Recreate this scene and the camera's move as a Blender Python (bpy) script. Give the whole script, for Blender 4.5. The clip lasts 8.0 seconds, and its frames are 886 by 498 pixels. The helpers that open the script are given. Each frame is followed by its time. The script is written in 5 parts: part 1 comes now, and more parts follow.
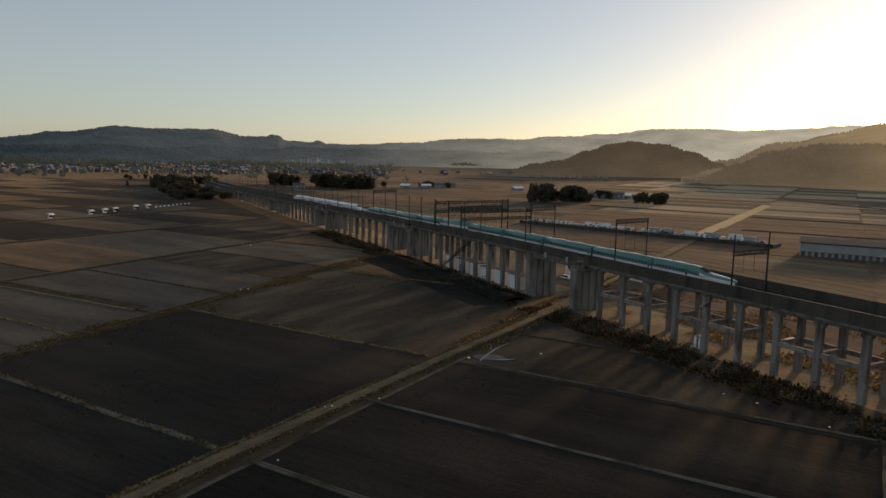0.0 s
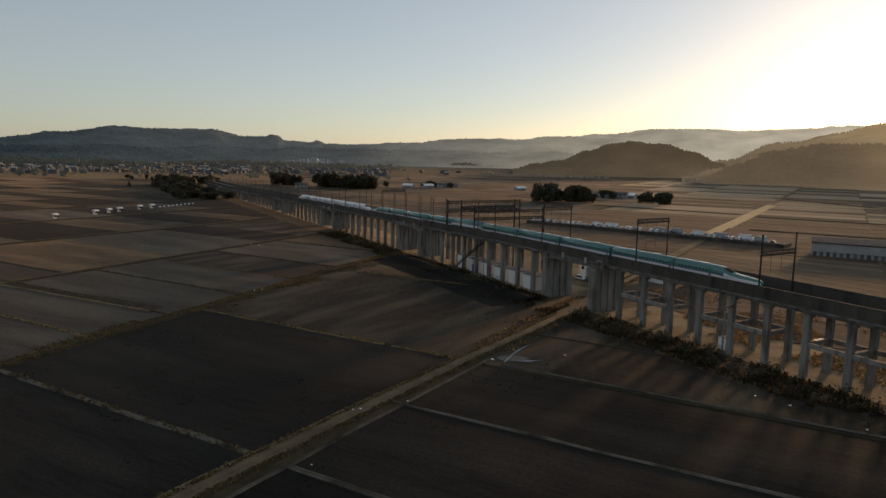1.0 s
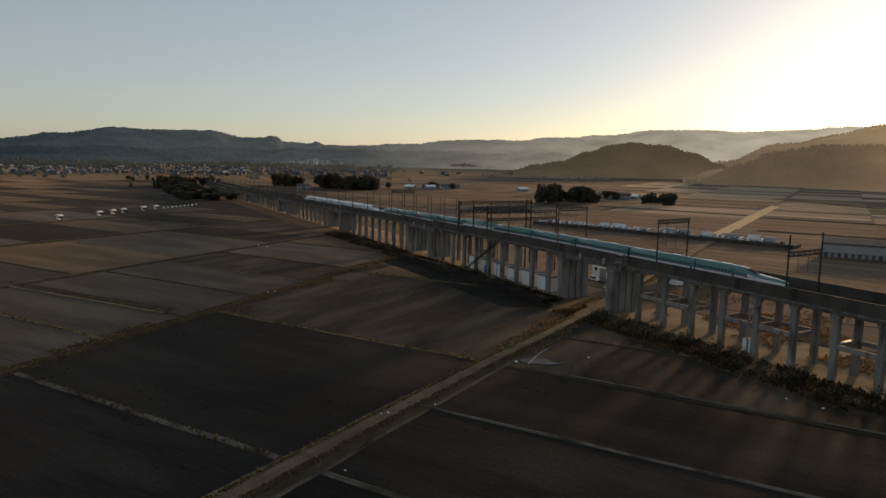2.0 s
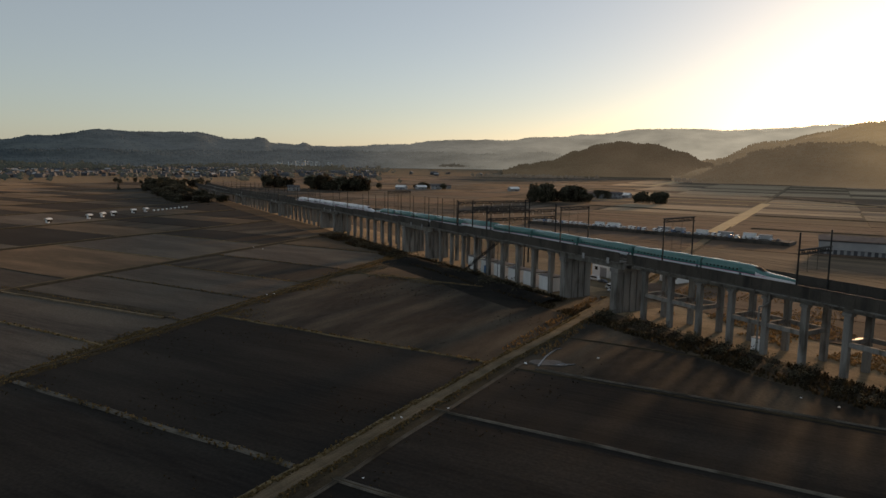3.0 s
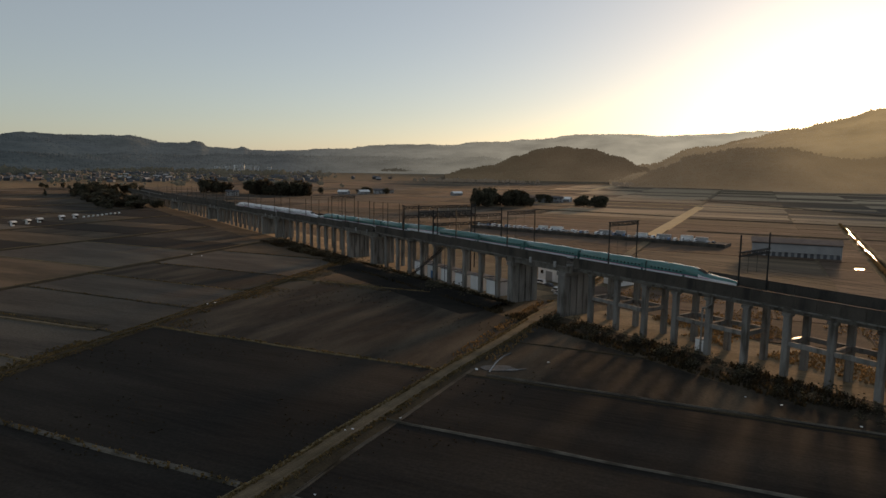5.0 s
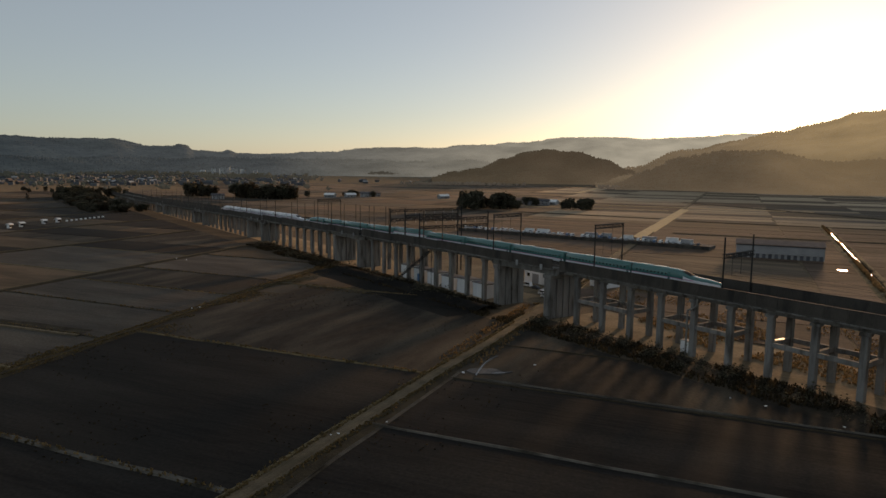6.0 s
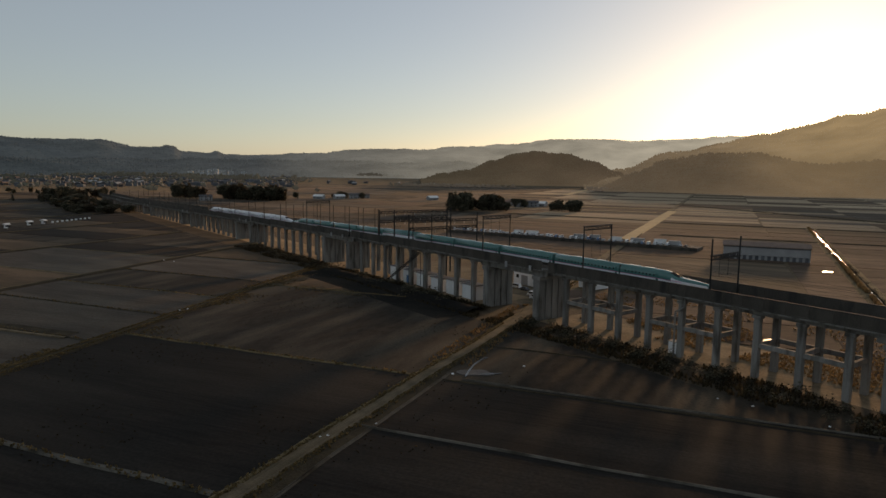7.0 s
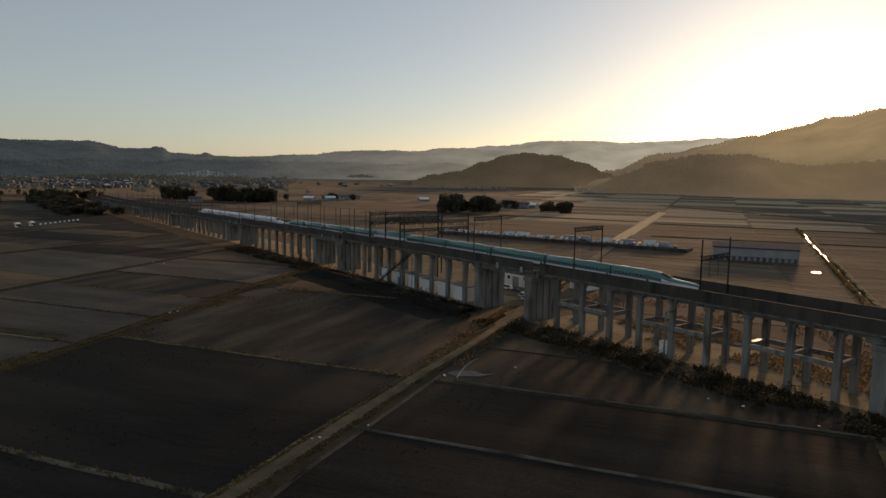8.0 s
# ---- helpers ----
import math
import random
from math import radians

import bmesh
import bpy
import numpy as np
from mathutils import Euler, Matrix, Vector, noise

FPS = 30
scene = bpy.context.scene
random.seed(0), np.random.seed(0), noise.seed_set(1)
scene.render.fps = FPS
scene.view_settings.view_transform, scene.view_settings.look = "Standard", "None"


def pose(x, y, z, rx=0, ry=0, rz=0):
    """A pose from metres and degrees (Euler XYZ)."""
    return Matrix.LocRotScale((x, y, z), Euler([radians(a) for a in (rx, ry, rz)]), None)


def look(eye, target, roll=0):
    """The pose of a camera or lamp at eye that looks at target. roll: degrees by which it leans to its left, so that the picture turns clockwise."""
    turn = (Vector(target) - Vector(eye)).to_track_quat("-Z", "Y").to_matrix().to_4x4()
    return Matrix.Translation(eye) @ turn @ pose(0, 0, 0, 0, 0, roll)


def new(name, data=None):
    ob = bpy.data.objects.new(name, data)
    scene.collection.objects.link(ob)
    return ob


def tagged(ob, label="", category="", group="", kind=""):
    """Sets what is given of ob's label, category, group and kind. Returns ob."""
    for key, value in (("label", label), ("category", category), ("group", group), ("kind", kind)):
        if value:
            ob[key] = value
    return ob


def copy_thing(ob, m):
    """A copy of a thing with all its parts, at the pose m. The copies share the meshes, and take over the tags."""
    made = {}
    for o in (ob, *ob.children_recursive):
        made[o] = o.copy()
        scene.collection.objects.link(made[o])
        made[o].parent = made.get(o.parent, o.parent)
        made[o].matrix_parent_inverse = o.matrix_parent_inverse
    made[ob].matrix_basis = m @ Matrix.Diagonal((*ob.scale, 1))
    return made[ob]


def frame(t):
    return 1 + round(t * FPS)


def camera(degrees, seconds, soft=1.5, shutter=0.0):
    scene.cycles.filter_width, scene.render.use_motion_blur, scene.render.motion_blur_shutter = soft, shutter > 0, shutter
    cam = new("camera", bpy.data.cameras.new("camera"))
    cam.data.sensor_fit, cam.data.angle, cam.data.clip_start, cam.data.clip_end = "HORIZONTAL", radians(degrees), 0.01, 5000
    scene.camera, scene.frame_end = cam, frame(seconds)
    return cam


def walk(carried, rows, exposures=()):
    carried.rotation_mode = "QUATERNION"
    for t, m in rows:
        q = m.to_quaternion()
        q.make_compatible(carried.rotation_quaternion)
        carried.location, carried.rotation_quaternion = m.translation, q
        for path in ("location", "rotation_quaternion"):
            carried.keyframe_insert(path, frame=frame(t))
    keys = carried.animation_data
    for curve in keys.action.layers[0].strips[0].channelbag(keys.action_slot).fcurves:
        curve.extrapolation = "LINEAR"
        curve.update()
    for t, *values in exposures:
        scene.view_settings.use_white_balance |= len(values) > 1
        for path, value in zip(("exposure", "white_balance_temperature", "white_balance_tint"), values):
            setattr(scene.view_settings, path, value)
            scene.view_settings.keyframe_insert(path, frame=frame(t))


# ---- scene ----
cam = camera(66.1, 8.0)
PATH = [
    (0, (0.363, -1.395, 49.473), (0.256, 0.583, 49.199), 1.1),
    (0.5, (-2.514, -0.66, 49.277), (-2.619, 1.318, 49.003), 1.1),
    (1, (-5.861, 0.419, 49.081), (-5.963, 2.398, 48.807), 1.1),
    (1.5, (-8.875, 1.312, 48.807), (-8.974, 3.291, 48.536), 1.1),
    (3, (-16.415, 4.541, 48.314), (-16.478, 6.522, 48.045), 0.7),
    (3.5, (-17.445, 5.53, 48.253), (-17.419, 7.513, 47.99), 0.7),
    (4, (-17.932, 6.419, 48.249), (-17.866, 8.401, 47.989), 0.6),
    (4.5, (-18.05, 6.773, 48.226), (-17.965, 8.754, 47.969), 0.7),
    (6, (-17.709, 7.148, 48.285), (-17.566, 9.128, 48.04), 0.7),
    (6.5, (-17.668, 7.023, 48.257), (-17.51, 9.002, 48.017), 0.7),
    (7, (-17.799, 7.002, 48.287), (-17.624, 8.98, 48.047), 0.8),
    (7.5, (-17.776, 7.014, 48.217), (-17.589, 8.991, 47.98), 0.8),
    (8, (-18.007, 6.952, 48.237), (-17.805, 8.928, 48.002), 0.8),
]
walk(cam, [(t, look(eye, target, roll)) for t, eye, target, roll in PATH], exposures=[(0.0, 0.6, 8850, 21), (8.0, 0.4, 8850, 21)])

# ---- world, sun, exposure ----
SUN_AZ, SUN_EL = 34.7, 5.8          # degrees, azimuth clockwise from +y
world = bpy.data.worlds.new("sky")
scene.world = world
world.use_nodes = True
wn, wl = world.node_tree.nodes, world.node_tree.links
sky = wn.new("ShaderNodeTexSky")
sky.sky_type = "NISHITA"
sky.sun_disc = False
sky.sun_elevation, sky.sun_rotation = radians(SUN_EL), radians(SUN_AZ)
sky.altitude, sky.air_density, sky.dust_density, sky.ozone_density = 50, 0.8, 0.55, 3.0
calm = wn.new("ShaderNodeHueSaturation")
calm.inputs["Saturation"].default_value = 0.85
wl.new(sky.outputs["Color"], calm.inputs["Color"])
haze = wn.new("ShaderNodeMix")        # thin even evening haze over the clear sky
haze.data_type = "RGBA"
haze.inputs["Factor"].default_value = 0.42
haze.inputs["B"].default_value = (1.75, 2.45, 2.95, 1)
wl.new(calm.outputs["Color"], haze.inputs["A"])
wl.new(haze.outputs["Result"], wn["Background"].inputs["Color"])
wn["Background"].inputs["Strength"].default_value = 0.135
sun = new("sun", bpy.data.lights.new("sun", "SUN"))
sun.data.energy, sun.data.angle, sun.data.color = 2.1, radians(5.0), (1.0, 0.72, 0.46)
sun_way = Vector((math.sin(radians(SUN_AZ)) * math.cos(radians(SUN_EL)),
                  math.cos(radians(SUN_AZ)) * math.cos(radians(SUN_EL)), math.sin(radians(SUN_EL))))
sun.matrix_world = look((0, 0, 300), Vector((0, 0, 300)) - sun_way)

# ---- the plan: three directions ----
A = Vector((79.0, 137.7))           # foot of a pier in the near row
U = Vector((-0.516, 0.857)).normalized()   # along the viaduct, away from the open end
R = Vector((U.y, -U.x))             # across it
FL = Vector((math.cos(radians(62.5)), math.sin(radians(62.5))))   # along the farm lanes
FW = Vector((FL.y, -FL.x))          # across them
VIA = Matrix.Translation((A.x, A.y, 0)) @ Matrix(((U.x, -R.x, 0, 0), (U.y, -R.y, 0, 0), (0, 0, 1, 0), (0, 0, 0, 1)))
# VIA: local x runs along the viaduct, local -y across it (towards the far row)
FARM = Matrix(((FL.x, -FW.x, 0, 0), (FL.y, -FW.y, 0, 0), (0, 0, 1, 0), (0, 0, 0, 1)))


def via(s, p, z=0.0):
    q = A + U * s + R * p
    return Vector((q.x, q.y, z))


def farm(a, b, z=0.0):
    q = FW * a + FL * b
    return Vector((q.x, q.y, z))


def across(x, y):
    return (Vector((x, y)) - A).dot(R)


def along(x, y):
    return (Vector((x, y)) - A).dot(U)


def drop(s):
    """How far the line has come down at s."""
    return min(max(s - 150.0, 0.0) * 0.015, 8.0)


# ---- materials ----
def material(name, dark, light, rough=0.85, metal=0.0, scale=1.0, fine=12.0, bump=0.25, vary=0.0, spec=0.3,
             stretch=(1, 1, 1), stain=None, stain_scale=0.15, islands=0.0, leafy=0.0):
    """Two tones mixed by noise at two scales, optional stains, fine relief and tone by object or by island."""
    m = bpy.data.materials.new(name)
    m.use_nodes = True
    n, l = m.node_tree.nodes, m.node_tree.links
    b = n["Principled BSDF"]
    geo = n.new("ShaderNodeNewGeometry")
    mp = n.new("ShaderNodeMapping")
    mp.inputs["Scale"].default_value = stretch
    l.new(geo.outputs["Position"], mp.inputs["Vector"])
    big, small = n.new("ShaderNodeTexNoise"), n.new("ShaderNodeTexNoise")
    big.inputs["Scale"].default_value, small.inputs["Scale"].default_value = scale, fine
    big.inputs["Detail"].default_value, small.inputs["Detail"].default_value = 5, 3
    for tex in (big, small):
        l.new(mp.outputs["Vector"], tex.inputs["Vector"])
    add = n.new("ShaderNodeMath")
    add.operation = "MULTIPLY_ADD"
    l.new(small.outputs["Fac"], add.inputs[0])
    add.inputs[1].default_value = 0.5
    l.new(big.outputs["Fac"], add.inputs[2])
    span = n.new("ShaderNodeMapRange")
    span.inputs["From Min"].default_value, span.inputs["From Max"].default_value = 0.5, 1.0
    l.new(add.outputs[0], span.inputs["Value"])
    mix = n.new("ShaderNodeMix")
    mix.data_type = "RGBA"
    mix.inputs["A"].default_value, mix.inputs["B"].default_value = (*dark, 1), (*light, 1)
    l.new(span.outputs["Result"], mix.inputs["Factor"])
    out = mix.outputs["Result"]
    if stain:
        st = n.new("ShaderNodeTexNoise")
        st.inputs["Scale"].default_value, st.inputs["Detail"].default_value = stain_scale, 6
        l.new(mp.outputs["Vector"], st.inputs["Vector"])
        cut = n.new("ShaderNodeMapRange")
        cut.inputs["From Min"].default_value, cut.inputs["From Max"].default_value = 0.5, 0.68
        l.new(st.outputs["Fac"], cut.inputs["Value"])
        m2 = n.new("ShaderNodeMix")
        m2.data_type = "RGBA"
        l.new(cut.outputs["Result"], m2.inputs["Factor"])
        l.new(out, m2.inputs["A"])
        m2.inputs["B"].default_value = (*stain, 1)
        out = m2.outputs["Result"]
    if vary or islands:
        info = n.new("ShaderNodeObjectInfo")
        rnd = n.new("ShaderNodeMapRange")
        amount = vary or islands
        rnd.inputs["To Min"].default_value, rnd.inputs["To Max"].default_value = 1 - amount, 1 + amount
        l.new((info if vary else geo).outputs["Random" if vary else "Random Per Island"], rnd.inputs["Value"])
        hsv = n.new("ShaderNodeHueSaturation")
        l.new(rnd.outputs["Result"], hsv.inputs["Value"])
        l.new(out, hsv.inputs["Color"])
        out = hsv.outputs["Color"]
    l.new(out, b.inputs["Base Color"])
    b.inputs["Roughness"].default_value, b.inputs["Metallic"].default_value = rough, metal
    b.inputs["Specular IOR Level"].default_value = spec
    if bump:
        bp = n.new("ShaderNodeBump")
        bp.inputs["Strength"].default_value, bp.inputs["Distance"].default_value = bump, 0.6 / fine + 0.02
        l.new(small.outputs["Fac"], bp.inputs["Height"])
        l.new(bp.outputs["Normal"], b.inputs["Normal"])
    if leafy:
        thin, blend = n.new("ShaderNodeBsdfTranslucent"), n.new("ShaderNodeMixShader")
        l.new(out, thin.inputs["Color"])
        blend.inputs["Fac"].default_value = leafy
        l.new(b.outputs["BSDF"], blend.inputs[1])
        l.new(thin.outputs["BSDF"], blend.inputs[2])
        l.new(blend.outputs["Shader"], n["Material Output"].inputs["Surface"])
    return m


def dry_sheen(m, weight):
    """Backlit straw: a soft lobe at low angles; it also stands in for haze."""
    b = m.node_tree.nodes["Principled BSDF"]
    b.inputs["Sheen Weight"].default_value, b.inputs["Sheen Roughness"].default_value = weight, 0.5
    b.inputs["Sheen Tint"].default_value = (0.9, 0.72, 0.5, 1)


def field_material(name, dark, light, straw, rows, vary, pieces=False, sheen=0.07):
    """Field soil with stubble or furrow rows along or across the plot, patches of straw and wet ground."""
    m = bpy.data.materials.new(name)
    m.use_nodes = True
    n, l = m.node_tree.nodes, m.node_tree.links
    b = n["Principled BSDF"]
    geo, info = n.new("ShaderNodeNewGeometry"), n.new("ShaderNodeObjectInfo")
    turn = n.new("ShaderNodeVectorRotate")
    turn.rotation_type = "Z_AXIS"
    turn.inputs["Angle"].default_value = -radians(62.5)
    l.new(geo.outputs["Position"], turn.inputs["Vector"])
    streak = n.new("ShaderNodeMapping")
    streak.inputs["Scale"].default_value = rows
    l.new(turn.outputs["Vector"], streak.inputs["Vector"])
    lines, patch, grain = (n.new("ShaderNodeTexNoise") for _ in range(3))
    lines.inputs["Scale"].default_value, lines.inputs["Detail"].default_value = 1.0, 4
    l.new(streak.outputs["Vector"], lines.inputs["Vector"])
    patch.inputs["Scale"].default_value, patch.inputs["Detail"].default_value = 0.045, 7
    grain.inputs["Scale"].default_value, grain.inputs["Detail"].default_value = 1.6, 4
    wide = n.new("ShaderNodeMapping")
    wide.inputs["Scale"].default_value = (0.35, 1.6, 1) if rows[1] > rows[0] else (1.6, 0.35, 1)
    l.new(turn.outputs["Vector"], wide.inputs["Vector"])
    l.new(wide.outputs["Vector"], patch.inputs["Vector"])
    l.new(geo.outputs["Position"], grain.inputs["Vector"])
    f1 = n.new("ShaderNodeMapRange")
    f1.inputs["From Min"].default_value, f1.inputs["From Max"].default_value = 0.3, 0.72
    l.new(lines.outputs["Fac"], f1.inputs["Value"])
    mix = n.new("ShaderNodeMix")
    mix.data_type = "RGBA"
    mix.inputs["A"].default_value, mix.inputs["B"].default_value = (*dark, 1), (*light, 1)
    l.new(f1.outputs["Result"], mix.inputs["Factor"])
    f2 = n.new("ShaderNodeMapRange")
    f2.inputs["From Min"].default_value, f2.inputs["From Max"].default_value = 0.46, 0.64
    l.new(patch.outputs["Fac"], f2.inputs["Value"])
    m2 = n.new("ShaderNodeMix")
    m2.data_type = "RGBA"
    l.new(f2.outputs["Result"], m2.inputs["Factor"])
    l.new(mix.outputs["Result"], m2.inputs["A"])
    m2.inputs["B"].default_value = (*straw, 1)
    f3 = n.new("ShaderNodeMapRange")
    f3.inputs["From Min"].default_value, f3.inputs["From Max"].default_value = 0.3, 0.7
    f3.inputs["To Min"].default_value, f3.inputs["To Max"].default_value = 0.7, 1.25
    l.new(grain.outputs["Fac"], f3.inputs["Value"])
    f4 = n.new("ShaderNodeMapRange")
    f4.inputs["To Min"].default_value, f4.inputs["To Max"].default_value = 1 - vary, 1 + vary
    l.new(geo.outputs["Random Per Island"] if pieces else info.outputs["Random"], f4.inputs["Value"])
    mul = n.new("ShaderNodeMath")
    mul.operation = "MULTIPLY"
    l.new(f3.outputs["Result"], mul.inputs[0])
    l.new(f4.outputs["Result"], mul.inputs[1])
    hsv = n.new("ShaderNodeHueSaturation")
    hsv.inputs["Saturation"].default_value = 0.76
    l.new(mul.outputs[0], hsv.inputs["Value"])
    l.new(m2.outputs["Result"], hsv.inputs["Color"])
    l.new(hsv.outputs["Color"], b.inputs["Base Color"])
    b.inputs["Roughness"].default_value, b.inputs["Specular IOR Level"].default_value = 0.95, 0.1
    b.inputs["Sheen Weight"].default_value, b.inputs["Sheen Roughness"].default_value = sheen, 0.5
    b.inputs["Sheen Tint"].default_value = (0.9, 0.65, 0.42, 1)
    bp = n.new("ShaderNodeBump")
    bp.inputs["Strength"].default_value, bp.inputs["Distance"].default_value = 0.35, 0.2
    l.new(lines.outputs["Fac"], bp.inputs["Height"])
    l.new(bp.outputs["Normal"], b.inputs["Normal"])
    return m


M_GROUND = material("dry_grass", (0.03, 0.021, 0.014), (0.085, 0.053, 0.031), 0.95, scale=0.08, fine=1.3, bump=0.5, spec=0.1,
                    stain=(0.05, 0.045, 0.022), stain_scale=0.02)
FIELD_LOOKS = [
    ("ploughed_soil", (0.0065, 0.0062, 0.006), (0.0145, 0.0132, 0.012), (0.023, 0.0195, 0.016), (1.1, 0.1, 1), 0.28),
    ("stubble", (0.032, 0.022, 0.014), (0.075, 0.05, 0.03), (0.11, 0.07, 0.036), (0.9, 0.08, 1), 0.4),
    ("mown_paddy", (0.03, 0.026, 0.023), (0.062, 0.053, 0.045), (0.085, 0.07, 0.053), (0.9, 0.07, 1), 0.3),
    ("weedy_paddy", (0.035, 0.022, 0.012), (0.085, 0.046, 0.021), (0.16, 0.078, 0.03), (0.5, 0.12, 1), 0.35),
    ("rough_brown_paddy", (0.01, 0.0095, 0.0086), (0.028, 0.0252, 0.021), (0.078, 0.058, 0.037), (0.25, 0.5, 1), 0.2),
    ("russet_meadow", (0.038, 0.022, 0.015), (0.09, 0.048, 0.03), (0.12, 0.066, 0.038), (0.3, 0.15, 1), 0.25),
    # tone raised to paint sun haze onto the far right plain
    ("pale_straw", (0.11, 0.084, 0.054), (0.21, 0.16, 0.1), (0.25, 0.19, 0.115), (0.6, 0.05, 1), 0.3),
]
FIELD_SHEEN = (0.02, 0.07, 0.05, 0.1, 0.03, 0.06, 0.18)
M_FIELDS = [field_material(*look_of, sheen=k) for look_of, k in zip(FIELD_LOOKS, FIELD_SHEEN)]
M_FARFIELDS = [field_material("far_" + look_of[0], *look_of[1:5], 0.6, True, k * 1.4) for look_of, k in zip(FIELD_LOOKS, FIELD_SHEEN)]
M_BUND = material("bund_straw", (0.07, 0.052, 0.028), (0.2, 0.145, 0.075), 0.95, scale=0.3, fine=2.5, bump=0.6, spec=0.1,
                  stain=(0.04, 0.035, 0.02), stain_scale=0.08)
M_LANE = material("dirt_lane", (0.07, 0.054, 0.036), (0.165, 0.122, 0.078), 0.95, scale=0.25, fine=3.0, bump=0.4, spec=0.1,
                  stain=(0.05, 0.042, 0.026), stain_scale=0.1)
for m, weight in ((M_GROUND, 0.12), (M_BUND, 0.1), (M_LANE, 0.1)):
    dry_sheen(m, weight)
M_SCRUB = material("scrub", (0.022, 0.02, 0.014), (0.06, 0.049, 0.032), 0.95, scale=0.5, fine=2.0, bump=0.7, spec=0.1, islands=0.45, leafy=0.35)
M_CONC = material("concrete", (0.15, 0.143, 0.132), (0.27, 0.255, 0.235), 0.85, scale=0.35, fine=6, bump=0.15, vary=0.15,
                  stretch=(1, 1, 0.18), stain=(0.085, 0.076, 0.065), stain_scale=0.6)
M_PARAPET = material("weathered_concrete", (0.05, 0.043, 0.036), (0.095, 0.083, 0.07), 0.88, scale=0.25, fine=5, bump=0.15, vary=0.07,
                     stretch=(1, 1, 0.3), stain=(0.03, 0.028, 0.025), stain_scale=0.3)
M_BALLAST = material("ballast", (0.09, 0.082, 0.072), (0.19, 0.17, 0.15), 0.95, scale=1.0, fine=9, bump=0.6, spec=0.1)
M_RAIL = material("rail_steel", (0.22, 0.17, 0.13), (0.36, 0.3, 0.26), 0.4, 0.9, scale=1, fine=8, bump=0.05)
M_STEEL = material("dark_steel", (0.014, 0.013, 0.013), (0.034, 0.032, 0.03), 0.6, 0.2, scale=1, fine=8, bump=0.1, vary=0.15)
M_GREEN = material("train_green", (0.04, 0.15, 0.14), (0.05, 0.175, 0.165), 0.2, scale=0.4, fine=4, bump=0.0, spec=0.6)
M_WHITE = material("train_white", (0.72, 0.74, 0.75), (0.8, 0.81, 0.82), 0.2, scale=0.4, fine=4, bump=0.0, spec=0.6)
M_PINK = material("train_pink", (0.6, 0.12, 0.28), (0.68, 0.14, 0.33), 0.25, scale=0.4, fine=4, bump=0.0, spec=0.5)
M_SILVER = material("train_silver", (0.58, 0.59, 0.62), (0.68, 0.69, 0.72), 0.22, scale=0.4, fine=4, bump=0.0, spec=0.6)
M_GLASS = material("dark_glass", (0.008, 0.01, 0.012), (0.014, 0.017, 0.02), 0.08, scale=1, fine=4, bump=0.0, spec=0.7)
M_SCREEN = material("tinted_windscreen", (0.006, 0.007, 0.009), (0.01, 0.012, 0.015), 0.4, scale=1, fine=4, bump=0.0, spec=0.15)
M_RUBBER = material("dark_rubber", (0.012, 0.012, 0.012), (0.022, 0.022, 0.022), 0.7, scale=1, fine=8, bump=0.1)
M_LEAF = material("evergreen_leaves", (0.08, 0.076, 0.052), (0.15, 0.138, 0.098), 0.8, scale=0.4, fine=1.5, bump=0.0, spec=0.2, islands=0.5, leafy=0.55)
M_LEAF2 = material("bare_brown_crown", (0.035, 0.026, 0.016), (0.08, 0.058, 0.034), 0.85, scale=0.4, fine=1.5, bump=0.0, spec=0.2, islands=0.4, leafy=0.45)
M_BARK = material("bark", (0.045, 0.034, 0.025), (0.1, 0.078, 0.058), 0.9, scale=2, fine=9, bump=0.5, stretch=(1, 1, 0.2))
M_WALLW = material("white_siding", (0.74, 0.75, 0.75), (0.82, 0.82, 0.81), 0.6, scale=0.2, fine=3, bump=0.05, vary=0.08,
                   stain=(0.62, 0.62, 0.6), stain_scale=0.1)
M_WALLG = material("grey_siding", (0.28, 0.28, 0.28), (0.38, 0.375, 0.37), 0.7, scale=0.2, fine=3, bump=0.05, vary=0.15)
M_TOWN = material("town_walls", (0.05, 0.056, 0.064), (0.1, 0.106, 0.115), 0.8, scale=0.02, fine=1, bump=0.0, vary=0.4)
M_ROOF = material("roof_tile", (0.055, 0.058, 0.066), (0.12, 0.12, 0.13), 0.6, scale=0.4, fine=4, bump=0.2, vary=0.35)
M_ROOFR = material("rust_roof", (0.13, 0.08, 0.058), (0.22, 0.14, 0.1), 0.6, scale=0.4, fine=4, bump=0.2, vary=0.3)
M_OPEN = material("dark_opening", (0.012, 0.012, 0.014), (0.022, 0.022, 0.024), 0.5, scale=1, fine=4, bump=0.0)
M_WATER = material("still_water", (0.012, 0.014, 0.013), (0.02, 0.022, 0.02), 0.04, scale=0.5, fine=1.2, bump=0.12, spec=0.5)
M_CARS = [material("car_paint", c, tuple(min(1, v * 1.12 + 0.01) for v in c), 0.25, scale=0.5, fine=3, bump=0.0, spec=0.6)
          for c in ((0.66, 0.67, 0.68), (0.4, 0.42, 0.44), (0.06, 0.065, 0.075), (0.12, 0.2, 0.32), (0.34, 0.35, 0.34))]
M_BLUE = material("blue_sheet", (0.05, 0.14, 0.26), (0.08, 0.2, 0.34), 0.6, scale=0.5, fine=3, bump=0.1)


